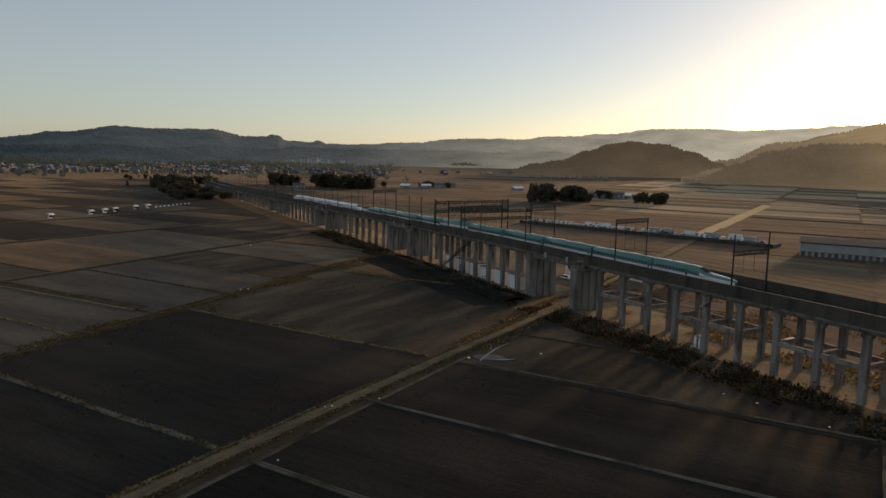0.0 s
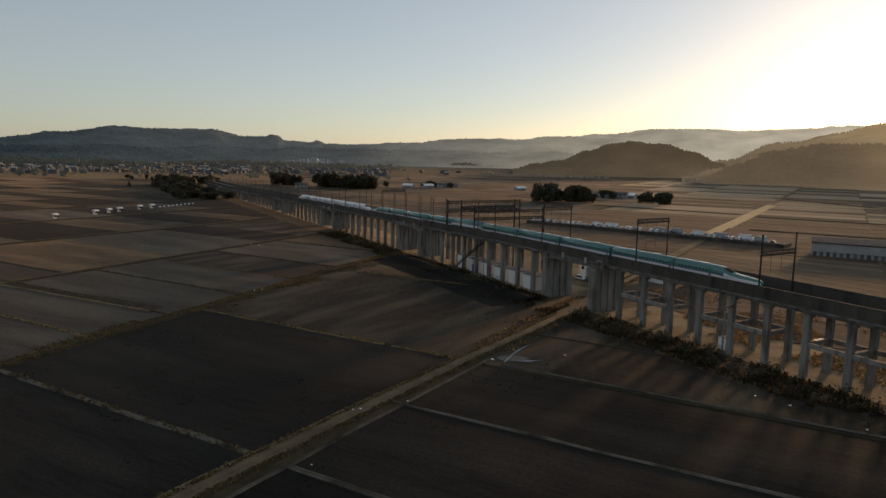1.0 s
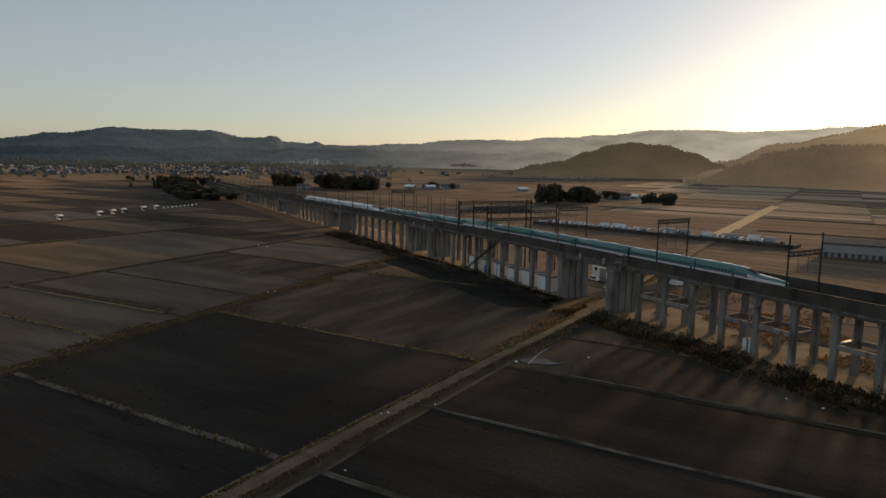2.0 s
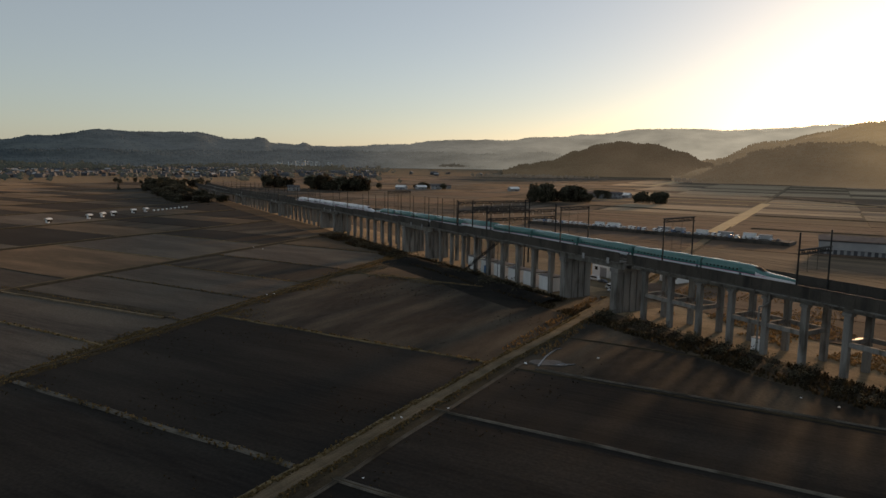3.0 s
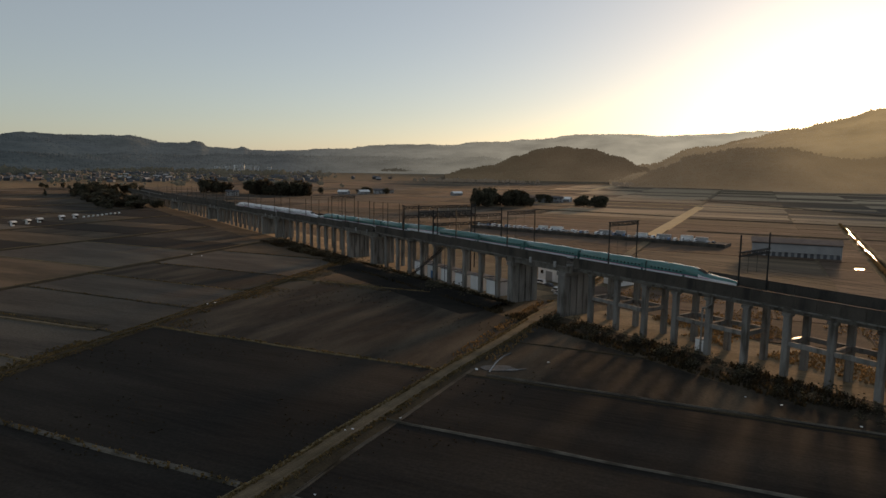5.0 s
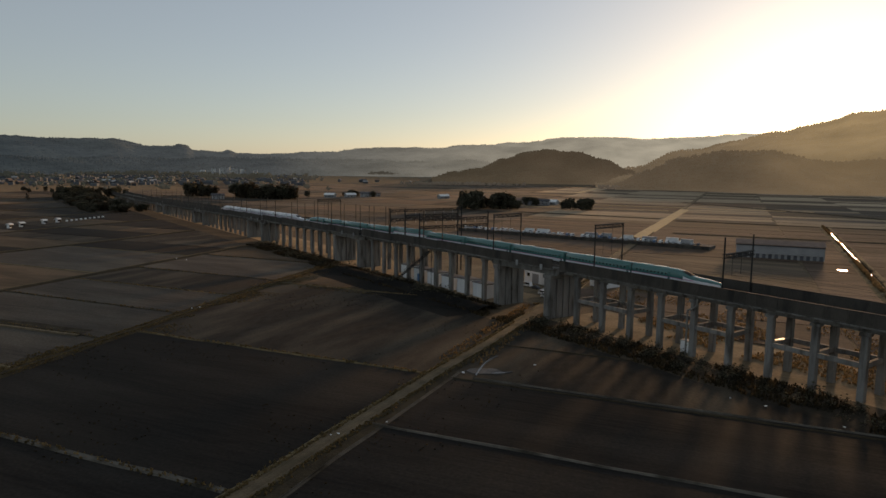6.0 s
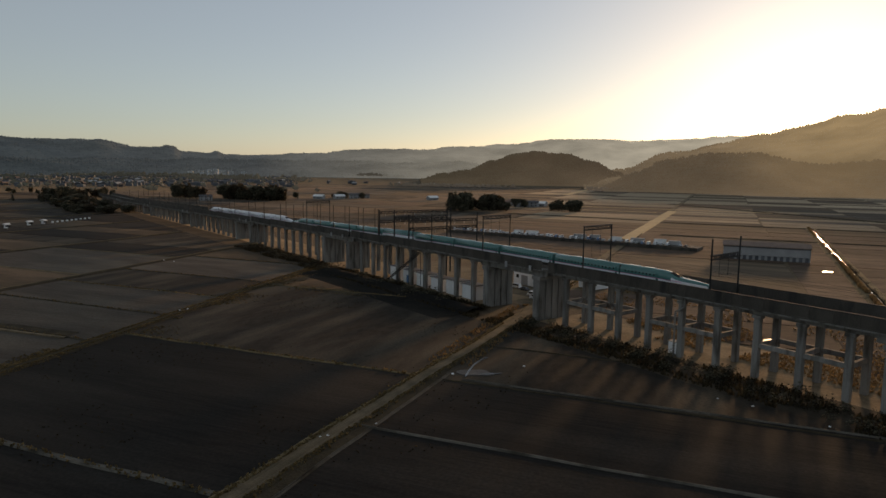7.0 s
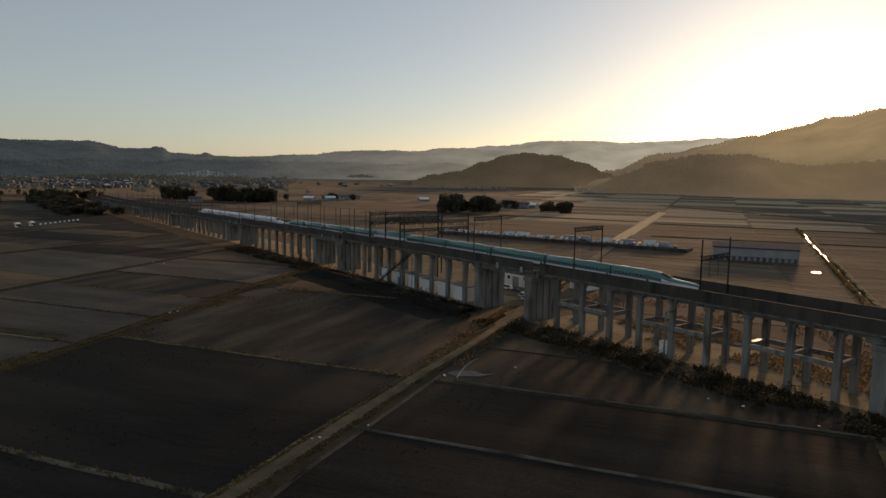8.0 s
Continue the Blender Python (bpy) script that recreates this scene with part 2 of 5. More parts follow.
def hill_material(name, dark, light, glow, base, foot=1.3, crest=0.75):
    """Wooded slopes, a backdrop whose emission stands in for haze, brighter towards the sun."""
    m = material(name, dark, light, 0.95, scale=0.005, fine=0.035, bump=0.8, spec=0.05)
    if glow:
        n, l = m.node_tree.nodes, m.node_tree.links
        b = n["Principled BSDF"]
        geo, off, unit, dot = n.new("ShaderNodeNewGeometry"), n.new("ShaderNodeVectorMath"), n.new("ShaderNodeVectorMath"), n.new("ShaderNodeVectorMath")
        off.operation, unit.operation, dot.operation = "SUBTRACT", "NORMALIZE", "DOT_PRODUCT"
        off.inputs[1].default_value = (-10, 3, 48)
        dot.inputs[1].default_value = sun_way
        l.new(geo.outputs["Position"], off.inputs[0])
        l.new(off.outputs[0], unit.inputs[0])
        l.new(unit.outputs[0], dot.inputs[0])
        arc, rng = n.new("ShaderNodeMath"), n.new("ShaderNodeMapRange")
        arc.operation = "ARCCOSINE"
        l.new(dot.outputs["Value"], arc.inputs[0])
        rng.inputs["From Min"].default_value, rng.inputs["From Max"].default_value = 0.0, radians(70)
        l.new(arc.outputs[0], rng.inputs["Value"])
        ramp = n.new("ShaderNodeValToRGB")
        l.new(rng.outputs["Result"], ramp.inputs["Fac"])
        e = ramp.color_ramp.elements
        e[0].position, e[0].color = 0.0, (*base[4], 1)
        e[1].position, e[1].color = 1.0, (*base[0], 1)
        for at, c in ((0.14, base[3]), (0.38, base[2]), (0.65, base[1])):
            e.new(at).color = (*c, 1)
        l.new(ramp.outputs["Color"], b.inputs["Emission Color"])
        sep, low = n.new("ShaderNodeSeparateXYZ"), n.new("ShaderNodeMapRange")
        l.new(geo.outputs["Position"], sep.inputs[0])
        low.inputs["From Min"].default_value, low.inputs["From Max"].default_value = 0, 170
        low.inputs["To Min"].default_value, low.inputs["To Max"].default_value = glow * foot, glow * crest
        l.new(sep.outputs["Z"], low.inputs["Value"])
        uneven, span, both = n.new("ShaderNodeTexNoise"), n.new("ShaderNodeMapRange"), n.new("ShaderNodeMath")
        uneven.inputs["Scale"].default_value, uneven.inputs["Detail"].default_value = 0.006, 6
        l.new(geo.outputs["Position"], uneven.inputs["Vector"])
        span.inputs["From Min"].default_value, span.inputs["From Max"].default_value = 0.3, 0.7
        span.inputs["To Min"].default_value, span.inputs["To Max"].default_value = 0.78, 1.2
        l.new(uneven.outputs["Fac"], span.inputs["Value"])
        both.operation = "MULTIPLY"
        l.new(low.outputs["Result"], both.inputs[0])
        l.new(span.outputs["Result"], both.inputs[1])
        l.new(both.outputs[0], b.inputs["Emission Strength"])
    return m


# ---- mesh helpers ----
def mesh_from(name, bm, mats, smooth=False):
    me = bpy.data.meshes.new(name)
    bm.normal_update()
    bm.to_mesh(me)
    bm.free()
    for mm in (mats if isinstance(mats, (list, tuple)) else [mats]):
        me.materials.append(mm)
    if smooth:
        me.polygons.foreach_set("use_smooth", [True] * len(me.polygons))
    return me


def part(name, bm, mats, parent=None, label="", smooth=False):
    """Links a bmesh (or a ready mesh) as one object, under a thing or a part where one is given."""
    me = bm if isinstance(bm, bpy.types.Mesh) else mesh_from(name, bm, mats, smooth)
    ob = new(name, me)
    if parent is not None:
        ob.parent = parent
    if label:
        ob["label"] = label
    return ob


def thing(name, m, label, category, group="", kind=""):
    ob = new(name)
    ob.matrix_world = m
    ob.empty_display_size = 0.5
    return tagged(ob, label, category, group, kind)


def box(bm, x0, x1, y0, y1, z0, z1, bevel=0.0, top=1.0):
    """A box between these limits, bevelled, its top narrowed about its middle by the factor top."""
    r = bmesh.ops.create_cube(bm, size=1.0)
    vs = r["verts"]
    for v in vs:
        k = top if v.co.z > 0 else 1.0
        v.co = Vector(((x0 + x1) / 2 + v.co.x * (x1 - x0) * k, (y0 + y1) / 2 + v.co.y * (y1 - y0) * k, z0 + (v.co.z + 0.5) * (z1 - z0)))
    if bevel:
        es = {e for v in vs for e in v.link_edges}
        bmesh.ops.bevel(bm, geom=list(es), offset=bevel, segments=1, affect="EDGES")
    return vs


def boxed(*lims, bevel=0.0, top=1.0):
    bm = bmesh.new()
    box(bm, *lims, bevel=bevel, top=top)
    return bm


def tube(bm, a, b, r0, r1=None, sides=8):
    a, b = Vector(a), Vector(b)
    r1 = r0 if r1 is None else r1
    turn = (b - a).to_track_quat("Z", "Y").to_matrix().to_4x4()
    m = Matrix.Translation((a + b) / 2) @ turn
    bmesh.ops.create_cone(bm, cap_ends=True, segments=sides, radius1=r0, radius2=r1, depth=(b - a).length, matrix=m)


def strip(bm, path, profile):
    """Sweeps a profile of (across, height) along a level path of points."""
    rows = []
    for i, p in enumerate(path):
        d = (path[min(i + 1, len(path) - 1)] - path[max(i - 1, 0)]).normalized()
        side = Vector((d.y, -d.x, 0))
        rows.append([bm.verts.new(p + side * o + Vector((0, 0, h))) for o, h in profile])
    for r0, r1 in zip(rows, rows[1:]):
        for k in range(len(profile) - 1):
            bm.faces.new((r0[k], r0[k + 1], r1[k + 1], r1[k]))
    return rows


# ---- ground to the horizon ----
bm = bmesh.new()
rings = [0, 60, 120, 200, 300, 450, 700, 1100, 1700, 2600, 3800, 4900]
last = None
for r in rings:
    row = [bm.verts.new((r * math.cos(2 * math.pi * k / 96), 150 + r * math.sin(2 * math.pi * k / 96), 0)) for k in range(96)] if r else [bm.verts.new((0, 150, 0))]
    if last:
        for k in range(96):
            if len(last) == 1:
                bm.faces.new((last[0], row[k], row[(k + 1) % 96]))
            else:
                bm.faces.new((last[k], row[k], row[(k + 1) % 96], last[(k + 1) % 96]))
    last = row
ground = tagged(part("ground", bm, M_GROUND), "flat valley floor of dry winter grass and soil", "ground", kind="structure")

# ---- paddy plots on the lanes' grid ----
LANES = [-1130, -1035, -940, -845, -750, -655, -560, -465, -370, -273, -177, -82, 13, 108, 203, 298, 393, 488, 583, 678, 773]
ROW = 29.5


def bend(a, b):
    """How far a lane has swung from its grid line at b."""
    if a == -82:
        return float(np.interp(b, (60, 100, 142, 170, 214), (-0.8, 0.0, 1.2, 2.9, 3.8)))
    if a == -177:
        return 10 - 0.155 * (min(max(b, 60), 330) - 80)
    if a == -273:
        return 9 - 0.09 * (min(max(b, 110), 330) - 130)
    return 5 * noise.noise(Vector((b * 0.012, a, 0)))


random.seed(11)
ROWS = []
for ci in range(len(LANES) - 1):
    pitch = 32.2 if ci >= 11 else ROW
    bs, k = [], -4
    while k < 54:
        bs.append(73.0 + pitch * k + (random.uniform(-3, 3) if not 10 <= ci <= 11 else 0))
        k += 1 if (10 <= ci <= 11 and k < 3) else random.choice((1, 1, 2))
    if ci == 9:
        bs = [-45, -14, 15, 44, 73, 100, 128, 161, 192, 226, 274, 310, 345] + [b for b in bs if b > 365]
    if ci == 10:
        bs = [-45, -14, 24, 73, 138, 222, 268] + [b for b in bs if b > 290]
    if ci == 8:
        bs = [-14, 30, 73, 110, 150, 206, 266, 300] + [b for b in bs if b > 320]
    ROWS.append(bs)
plots = []
for ci in range(len(LANES) - 1):
    a0, a1 = LANES[ci], LANES[ci + 1]
    for k, (b0, b1) in enumerate(zip(ROWS[ci], ROWS[ci][1:])):
        mid = farm((a0 + a1) / 2, (b0 + b1) / 2)
        p, s = across(mid.x, mid.y), along(mid.x, mid.y)
        far = math.hypot(mid.x, mid.y)
        az = math.degrees(math.atan2(mid.x, mid.y))
        if far > 1750 or mid.y < -60 or abs(az) > 58 and far > 150:
            continue
        if az < -17 and far > 1250:
            continue
        plots.append((far, a0, a1, b0, b1, ci))
plots.sort()
# plots whose crop is known: (column, near edge) to the look
CROPS = {(9, 44): 0, (9, 73): 2, (9, 100): 2, (9, 128): 2, (9, 161): 2, (9, 192): 4, (9, 226): 2, (9, 274): 1, (9, 310): 0,
         (10, 24): 0, (10, 73): 0, (10, 138): 4, (10, 222): 3, (10, 268): 1, (8, 110): 2, (8, 150): 3, (8, 206): 2, (8, 266): 0, (8, 73): 1}
field_count = 0
rest = bmesh.new()
for far, a0, a1, b0, b1, ci in plots:
    bm = bmesh.new()
    edge = 2.6 if across(*farm((a0 + a1) / 2, (b0 + b1) / 2).xy) < 5 else 0.5
    za = random.choice((0.06, 0.12, 0.18))
    x0, x1 = b0 + 0.45, b1 - 0.45
    y0, y1 = a0 + edge, a1 - edge
    vs = box(bm, x0, x1, -y1, -y0, -0.3, za)
    for v in bm.verts:
        v.co.y -= bend(a0 if v.co.y > -(a0 + a1) / 2 else a1, v.co.x) if 8 <= ci <= 11 else 0.0
    bmesh.ops.transform(bm, matrix=FARM, verts=bm.verts)
    mid = farm((a0 + a1) / 2, (b0 + b1) / 2)
    side = -1 if across(mid.x, mid.y) < 5 else 1
    co = via(0, -16 if side < 0 else 26)
    nrm = Vector((R.x, R.y, 0)) * side
    geom = bm.verts[:] + bm.edges[:] + bm.faces[:]
    bmesh.ops.bisect_plane(bm, geom=geom, plane_co=co, plane_no=-nrm, clear_outer=True)
    if len(bm.verts) < 6:
        bm.free()
        continue
    if side > 0 and -20 < across(mid.x, mid.y) < 120 and 95 < along(mid.x, mid.y) < 330:
        bm.free()           # yards and the road bank behind the viaduct
        continue
    kind = random.choices((0, 1, 2, 3), (6, 3, 1.2, 2))[0]
    if ci <= 9 and b0 > 95:
        kind = random.choices((0, 1, 2, 3), (3, 3, 1.6, 1.4))[0]
    # paler crops weighted in to carry the low sun's brightness
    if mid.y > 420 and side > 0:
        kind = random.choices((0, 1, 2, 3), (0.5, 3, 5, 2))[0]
    if math.hypot(mid.x + 200, mid.y - 315) < 34 or math.hypot(mid.x + 62, mid.y - 300) < 24:
        kind = 3
    if ci in (11, 12) and b0 < 165:
        kind = 0
    turned = math.degrees(math.atan2(mid.x, mid.y))
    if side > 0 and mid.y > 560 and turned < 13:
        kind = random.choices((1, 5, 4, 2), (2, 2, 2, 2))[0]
    # pale plots towards the sun put its haze into the field colour
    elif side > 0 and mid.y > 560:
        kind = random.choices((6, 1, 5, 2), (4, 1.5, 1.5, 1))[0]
    elif side > 0 and along(mid.x, mid.y) < 330:
        kind = random.choices((5, 1), (4, 1))[0]
    # darker crops stand in for a shadow-like band over these fields
    if side < 0 and -32 < turned < -6 and far > 330:
        kind = random.choices((0, 4, 1), (3, 3, 1))[0]
    if ci == 11 and 130 < b0 < 200:
        kind = 4
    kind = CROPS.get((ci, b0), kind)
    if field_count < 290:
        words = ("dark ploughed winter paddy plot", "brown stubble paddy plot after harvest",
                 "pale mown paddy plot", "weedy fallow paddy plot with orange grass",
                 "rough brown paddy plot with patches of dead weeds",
                 "russet meadow of dead grass", "pale plot with sunny haze put into its colour")[kind]
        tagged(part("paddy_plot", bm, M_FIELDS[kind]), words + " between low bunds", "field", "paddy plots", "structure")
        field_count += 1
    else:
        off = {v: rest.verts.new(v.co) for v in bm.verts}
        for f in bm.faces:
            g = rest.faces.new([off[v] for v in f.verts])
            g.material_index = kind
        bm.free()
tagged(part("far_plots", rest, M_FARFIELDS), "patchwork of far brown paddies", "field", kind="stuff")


# rough weedy strip under and beside the viaduct, shade and sun in its colours
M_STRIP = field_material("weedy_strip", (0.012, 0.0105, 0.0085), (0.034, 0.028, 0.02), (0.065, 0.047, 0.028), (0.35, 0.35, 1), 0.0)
M_MEADOW = field_material("sunlit_yellow_grass", (0.095, 0.066, 0.03), (0.2, 0.135, 0.058), (0.28, 0.17, 0.07), (0.3, 0.3, 1), 0.0, sheen=0.2)
# near side coloured dark as in shade, far side bright as in sun
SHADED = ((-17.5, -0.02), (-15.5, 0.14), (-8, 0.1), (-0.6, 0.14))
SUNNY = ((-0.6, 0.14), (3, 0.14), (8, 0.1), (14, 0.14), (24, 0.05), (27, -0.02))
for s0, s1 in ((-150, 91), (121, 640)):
    for cut, mat, words in ((SHADED, M_STRIP, "strip of dark weedy soil along the viaduct, shade put into its colour"), (SUNNY, M_MEADOW, "strip of grass under and behind the viaduct, low sun in its yellow")):
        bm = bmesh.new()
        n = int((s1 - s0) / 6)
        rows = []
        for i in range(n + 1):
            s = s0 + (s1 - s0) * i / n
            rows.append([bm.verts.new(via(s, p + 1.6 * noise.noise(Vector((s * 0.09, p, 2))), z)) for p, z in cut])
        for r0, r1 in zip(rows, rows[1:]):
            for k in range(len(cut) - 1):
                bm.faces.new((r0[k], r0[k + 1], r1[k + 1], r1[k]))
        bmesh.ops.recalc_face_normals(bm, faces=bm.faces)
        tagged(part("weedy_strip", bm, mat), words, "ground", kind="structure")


def wobble(p, q, step, amp, z=0.0):
    count = max(2, int((q - p).length / step))
    d = (q - p).normalized()
    side = Vector((d.y, -d.x, 0))
    pts = []
    for i in range(count + 1):
        at = p.lerp(q, i / count)
        pts.append(at + side * amp * noise.noise(at * 0.07) + Vector((0, 0, z)))
    return pts


M_LIP = material("ditch_concrete", (0.085, 0.076, 0.064), (0.16, 0.142, 0.118), 0.9, scale=0.4, fine=3, bump=0.3, spec=0.1, stain=(0.035, 0.03, 0.022), stain_scale=0.12)
M_DARKBUND = material("bund_soil", (0.028, 0.022, 0.015), (0.07, 0.053, 0.032), 0.95, scale=0.3, fine=2.5, bump=0.6, spec=0.1)
# bunds across the columns, one low grassy ridge each
for ci in range(6, 15):
    for k, b in enumerate(ROWS[ci]):
        swing = bend if 8 <= ci <= 11 else (lambda a, b: 0.0)
        p, q = farm(LANES[ci] + swing(LANES[ci], b) + 2.4, b), farm(LANES[ci + 1] + swing(LANES[ci + 1], b) - 2.4, b)
        cp, cq = across(p.x, p.y), across(q.x, q.y)
        if cp < -14 < cq:
            q = p.lerp(q, (-15 - cp) / (cq - cp))
        elif -14 <= cp < 26:
            continue
        if math.hypot(p.x, p.y) > 460 or p.y < 0 or (cp > 20 and along(p.x, p.y) > 60):
            continue
        bm = bmesh.new()
        hgt, wide = random.uniform(0.22, 0.4), 0.55 if ci == 11 else 1.0
        strip(bm, wobble(p, q, 3.0, 0.7), ((-0.8 * wide, -0.05), (-0.25 * wide, hgt), (0.25 * wide, hgt * random.uniform(0.85, 1)), (0.8 * wide, -0.05)))
        tagged(part("bund", bm, M_LIP if ci == 11 and 100 < b < 110 else M_BUND if random.random() < 0.3 and ci != 11 else M_DARKBUND), "low earth bund with dry straw grass between paddies", "bund", "bunds", "structure")

# farm lanes: a crowned dirt track between grassy verges
for a in LANES[3:16]:
    b0, b1 = (-40, 1400)
    pts = [farm(a + bend(a, b), b) for b in np.linspace(b0, b1, 160)]
    runs, run = [], []
    for p in pts:
        c = across(p.x, p.y)
        main = a == -82
        clear = main or not (-14 < c < 24)
        if not main and c > 10:
            clear = False
        if clear and math.hypot(p.x, p.y) < 1500:
            run.append(p)
        elif run:
            runs.append(run)
            run = []
    if run:
        runs.append(run)
    for run in runs:
        if len(run) < 3:
            continue
        wide = 1.75 if a == -82 else 1.2
        bm = bmesh.new()
        path = [p + Vector((FW.x, FW.y, 0)) * 0.5 * noise.noise(p * 0.06) for p in run]
        strip(bm, path, ((-wide, 0.40), (-wide * 0.62, 0.43), (-wide * 0.45, 0.36), (-wide * 0.2, 0.45), (wide * 0.2, 0.46),
                         (wide * 0.45, 0.36), (wide * 0.62, 0.43), (wide, 0.40)))
        tagged(part("farm_lane", bm, M_LANE if a == -82 else M_DARKBUND), "pale rutted dirt farm lane on a low bank", "lane", "farm lanes", "structure")
        for sgn in (-1, 1):
            bm = bmesh.new()
            prof = [(sgn * wide, 0.395), (sgn * (wide + 0.5), 0.5), (sgn * (wide + 0.9), 0.36), (sgn * (wide + 1.7), -0.1)]
            strip(bm, path, prof if sgn > 0 else prof[::-1])
            tagged(part("lane_verge", bm, M_BUND if sgn < 0 else M_DARKBUND), "dry grass verge along the farm lane", "verge", "lane verges", "structure")

path = [farm(-77.0 + bend(-82, b) * 0.4, b) + Vector((FW.x, FW.y, 0)) * 0.4 * noise.noise(Vector((b * 0.06, 3, 0))) for b in range(-20, 143, 3)]
bm = bmesh.new()
strip(bm, path, ((-0.42, 0.0), (-0.3, 0.34), (-0.16, 0.36), (-0.12, 0.1), (0.12, 0.1), (0.16, 0.36), (0.3, 0.34), (0.42, 0.0)))
tagged(part("lane_ditch", bm, M_LIP), "narrow concrete-lipped ditch beside the farm lane", "ditch", kind="structure")
bm = bmesh.new()
strip(bm, path, ((-2.6, 0.2), (-2.0, 0.32), (-1.2, 0.24), (-0.5, 0.2), (-0.4, 0.0)))
tagged(part("lane_verge", bm, M_DARKBUND), "dark grassy verge between lane and ditch", "verge", "lane verges", "structure")

# pale gravel roads beyond the line
M_GRAVEL = material("pale_gravel", (0.3, 0.2, 0.1), (0.46, 0.33, 0.18), 0.95, scale=0.1, fine=1.5, bump=0.3, spec=0.1)
for p, q, half in ((farm(-81, 478), farm(-76, 836), 4.2), (farm(-190, 872), farm(60, 868), 1.8), (Vector((316, 1240, 0)), Vector((560, 1790, 0)), 4.5), (farm(-330, 790), farm(-90, 800), 1.6)):
    bm = bmesh.new()
    strip(bm, wobble(p, q, 12, 0.8), ((-half - 1.5, -0.1), (-half, 0.5), (-half * 0.4, 0.56), (half * 0.4, 0.56), (half, 0.5), (half + 1.5, -0.1)))
    tagged(part("gravel_road", bm, M_GRAVEL), "pale gravel road across the far fields", "road", "gravel roads", "structure")

dry_sheen(M_GRAVEL, 0.3)
# dark reedy ditches across the far fields
for p, q, half in ((farm(-62, 526), farm(190, 523), 2.6), (farm(-90, 1010), farm(190, 700), 5.0), (farm(-230, 690), farm(-85, 668), 2.5), (farm(-70, 652), farm(170, 640), 2.0)):
    bm = bmesh.new()
    strip(bm, wobble(p, q, 9, 1.5), ((-half - 1.2, -0.1), (-half, 0.6), (-half * 0.3, 0.45), (half * 0.3, 0.5), (half, 0.6), (half + 1.2, -0.1)))
    tagged(part("field_ditch", bm, M_DARKBUND), "dark weedy ditch across the far fields", "ditch", "far ditches", "structure")
# wide dark ditch with a pale lip between two mown plots
bm = bmesh.new()
strip(bm, wobble(farm(-263, 126.5), farm(-186, 130.5), 4, 0.6), ((-2.6, 0.1), (-2.0, 0.42), (-1.0, 0.3), (1.0, 0.3), (2.0, 0.42), (2.6, 0.1)))
tagged(part("field_ditch", bm, M_DARKBUND), "wide dark weedy ditch between mown paddies", "ditch", "ditches", "structure")
bm = bmesh.new()
strip(bm, wobble(farm(-262, 122.8), farm(-184, 127.0), 4, 0.5), ((-0.7, 0.1), (-0.5, 0.5), (0.5, 0.5), (0.7, 0.1)))
tagged(part("ditch_lip", bm, M_LANE), "pale concrete lip of the wide ditch", "ditch", kind="structure")
# pale track across the nearest plots
for a0, a1 in ((-163, -86), (-78, -8)):
    bm = bmesh.new()
    strip(bm, wobble(farm(a0, 73), farm(a1, 73), 4, 0.5), ((-0.7, 0.0), (-0.45, 0.38), (-0.2, 0.3), (0.2, 0.3), (0.45, 0.38), (0.7, 0.0)))
    tagged(part("field_track", bm, M_LIP), "narrow pale field track between dark plots", "track", "field tracks", "structure")

# ---- hills ----
def profile(keys, az):
    for (a0, e0), (a1, e1) in zip(keys, keys[1:]):
        if a0 <= az <= a1:
            t = (az - a0) / (a1 - a0)
            t = t * t * (3 - 2 * t)
            return e0 + (e1 - e0) * t
    return keys[0][1] if az < keys[0][0] else keys[-1][1]


def hill_range(name, keys, near, ridge, back, rough, mat, label, seed, step=0.18, kind="structure"):
    """A ridge round the valley: crest heights in metres against bearing, feet at near and back."""
    bm = bmesh.new()
    a0, a1 = keys[0][0], keys[-1][0]
    count = int((a1 - a0) / step)
    rows = []
    vs = [0, 0.06, 0.12, 0.18, 0.25, 0.31, 0.38, 0.44, 0.5, 0.56, 0.62, 0.68, 0.74, 0.8, 0.86, 0.93, 1.0]
    for i in range(count + 1):
        az = a0 + (a1 - a0) * i / count
        h = profile(keys, az)
        row = []
        for j, v in enumerate(vs + [1.5, 2.0]):
            r = near + (ridge - near) * v if v <= 1 else ridge + (back - ridge) * (v - 1)
            r += 90 * noise.noise(Vector((az * 0.11, v * 2, seed))) * (1 if v < 1 else 0.4)
            x, y = r * math.sin(radians(az)), r * math.cos(radians(az))
            up = math.sin(min(v, 2 - v) * math.pi / 2) ** 1.25
            bumps = noise.fractal(Vector((x * 0.003, y * 0.003, seed)), 1.0, 2.1, 5)
            z = max(h * up + rough * bumps * up * (1 if v < 0.99 else 0.35) + (rough * 0.3) * noise.noise(Vector((x * 0.03, y * 0.03, seed))) * up, -2)
            row.append(bm.verts.new((x, y, z if v not in (0, 2.0) else -3)))
        rows.append(row)
    for r0, r1 in zip(rows, rows[1:]):
        for k in range(len(r0) - 1):
            bm.faces.new((r0[k], r1[k], r1[k + 1], r0[k + 1]))
    return tagged(part(name, bm, mat, smooth=True), label, "hill", "hills", kind)


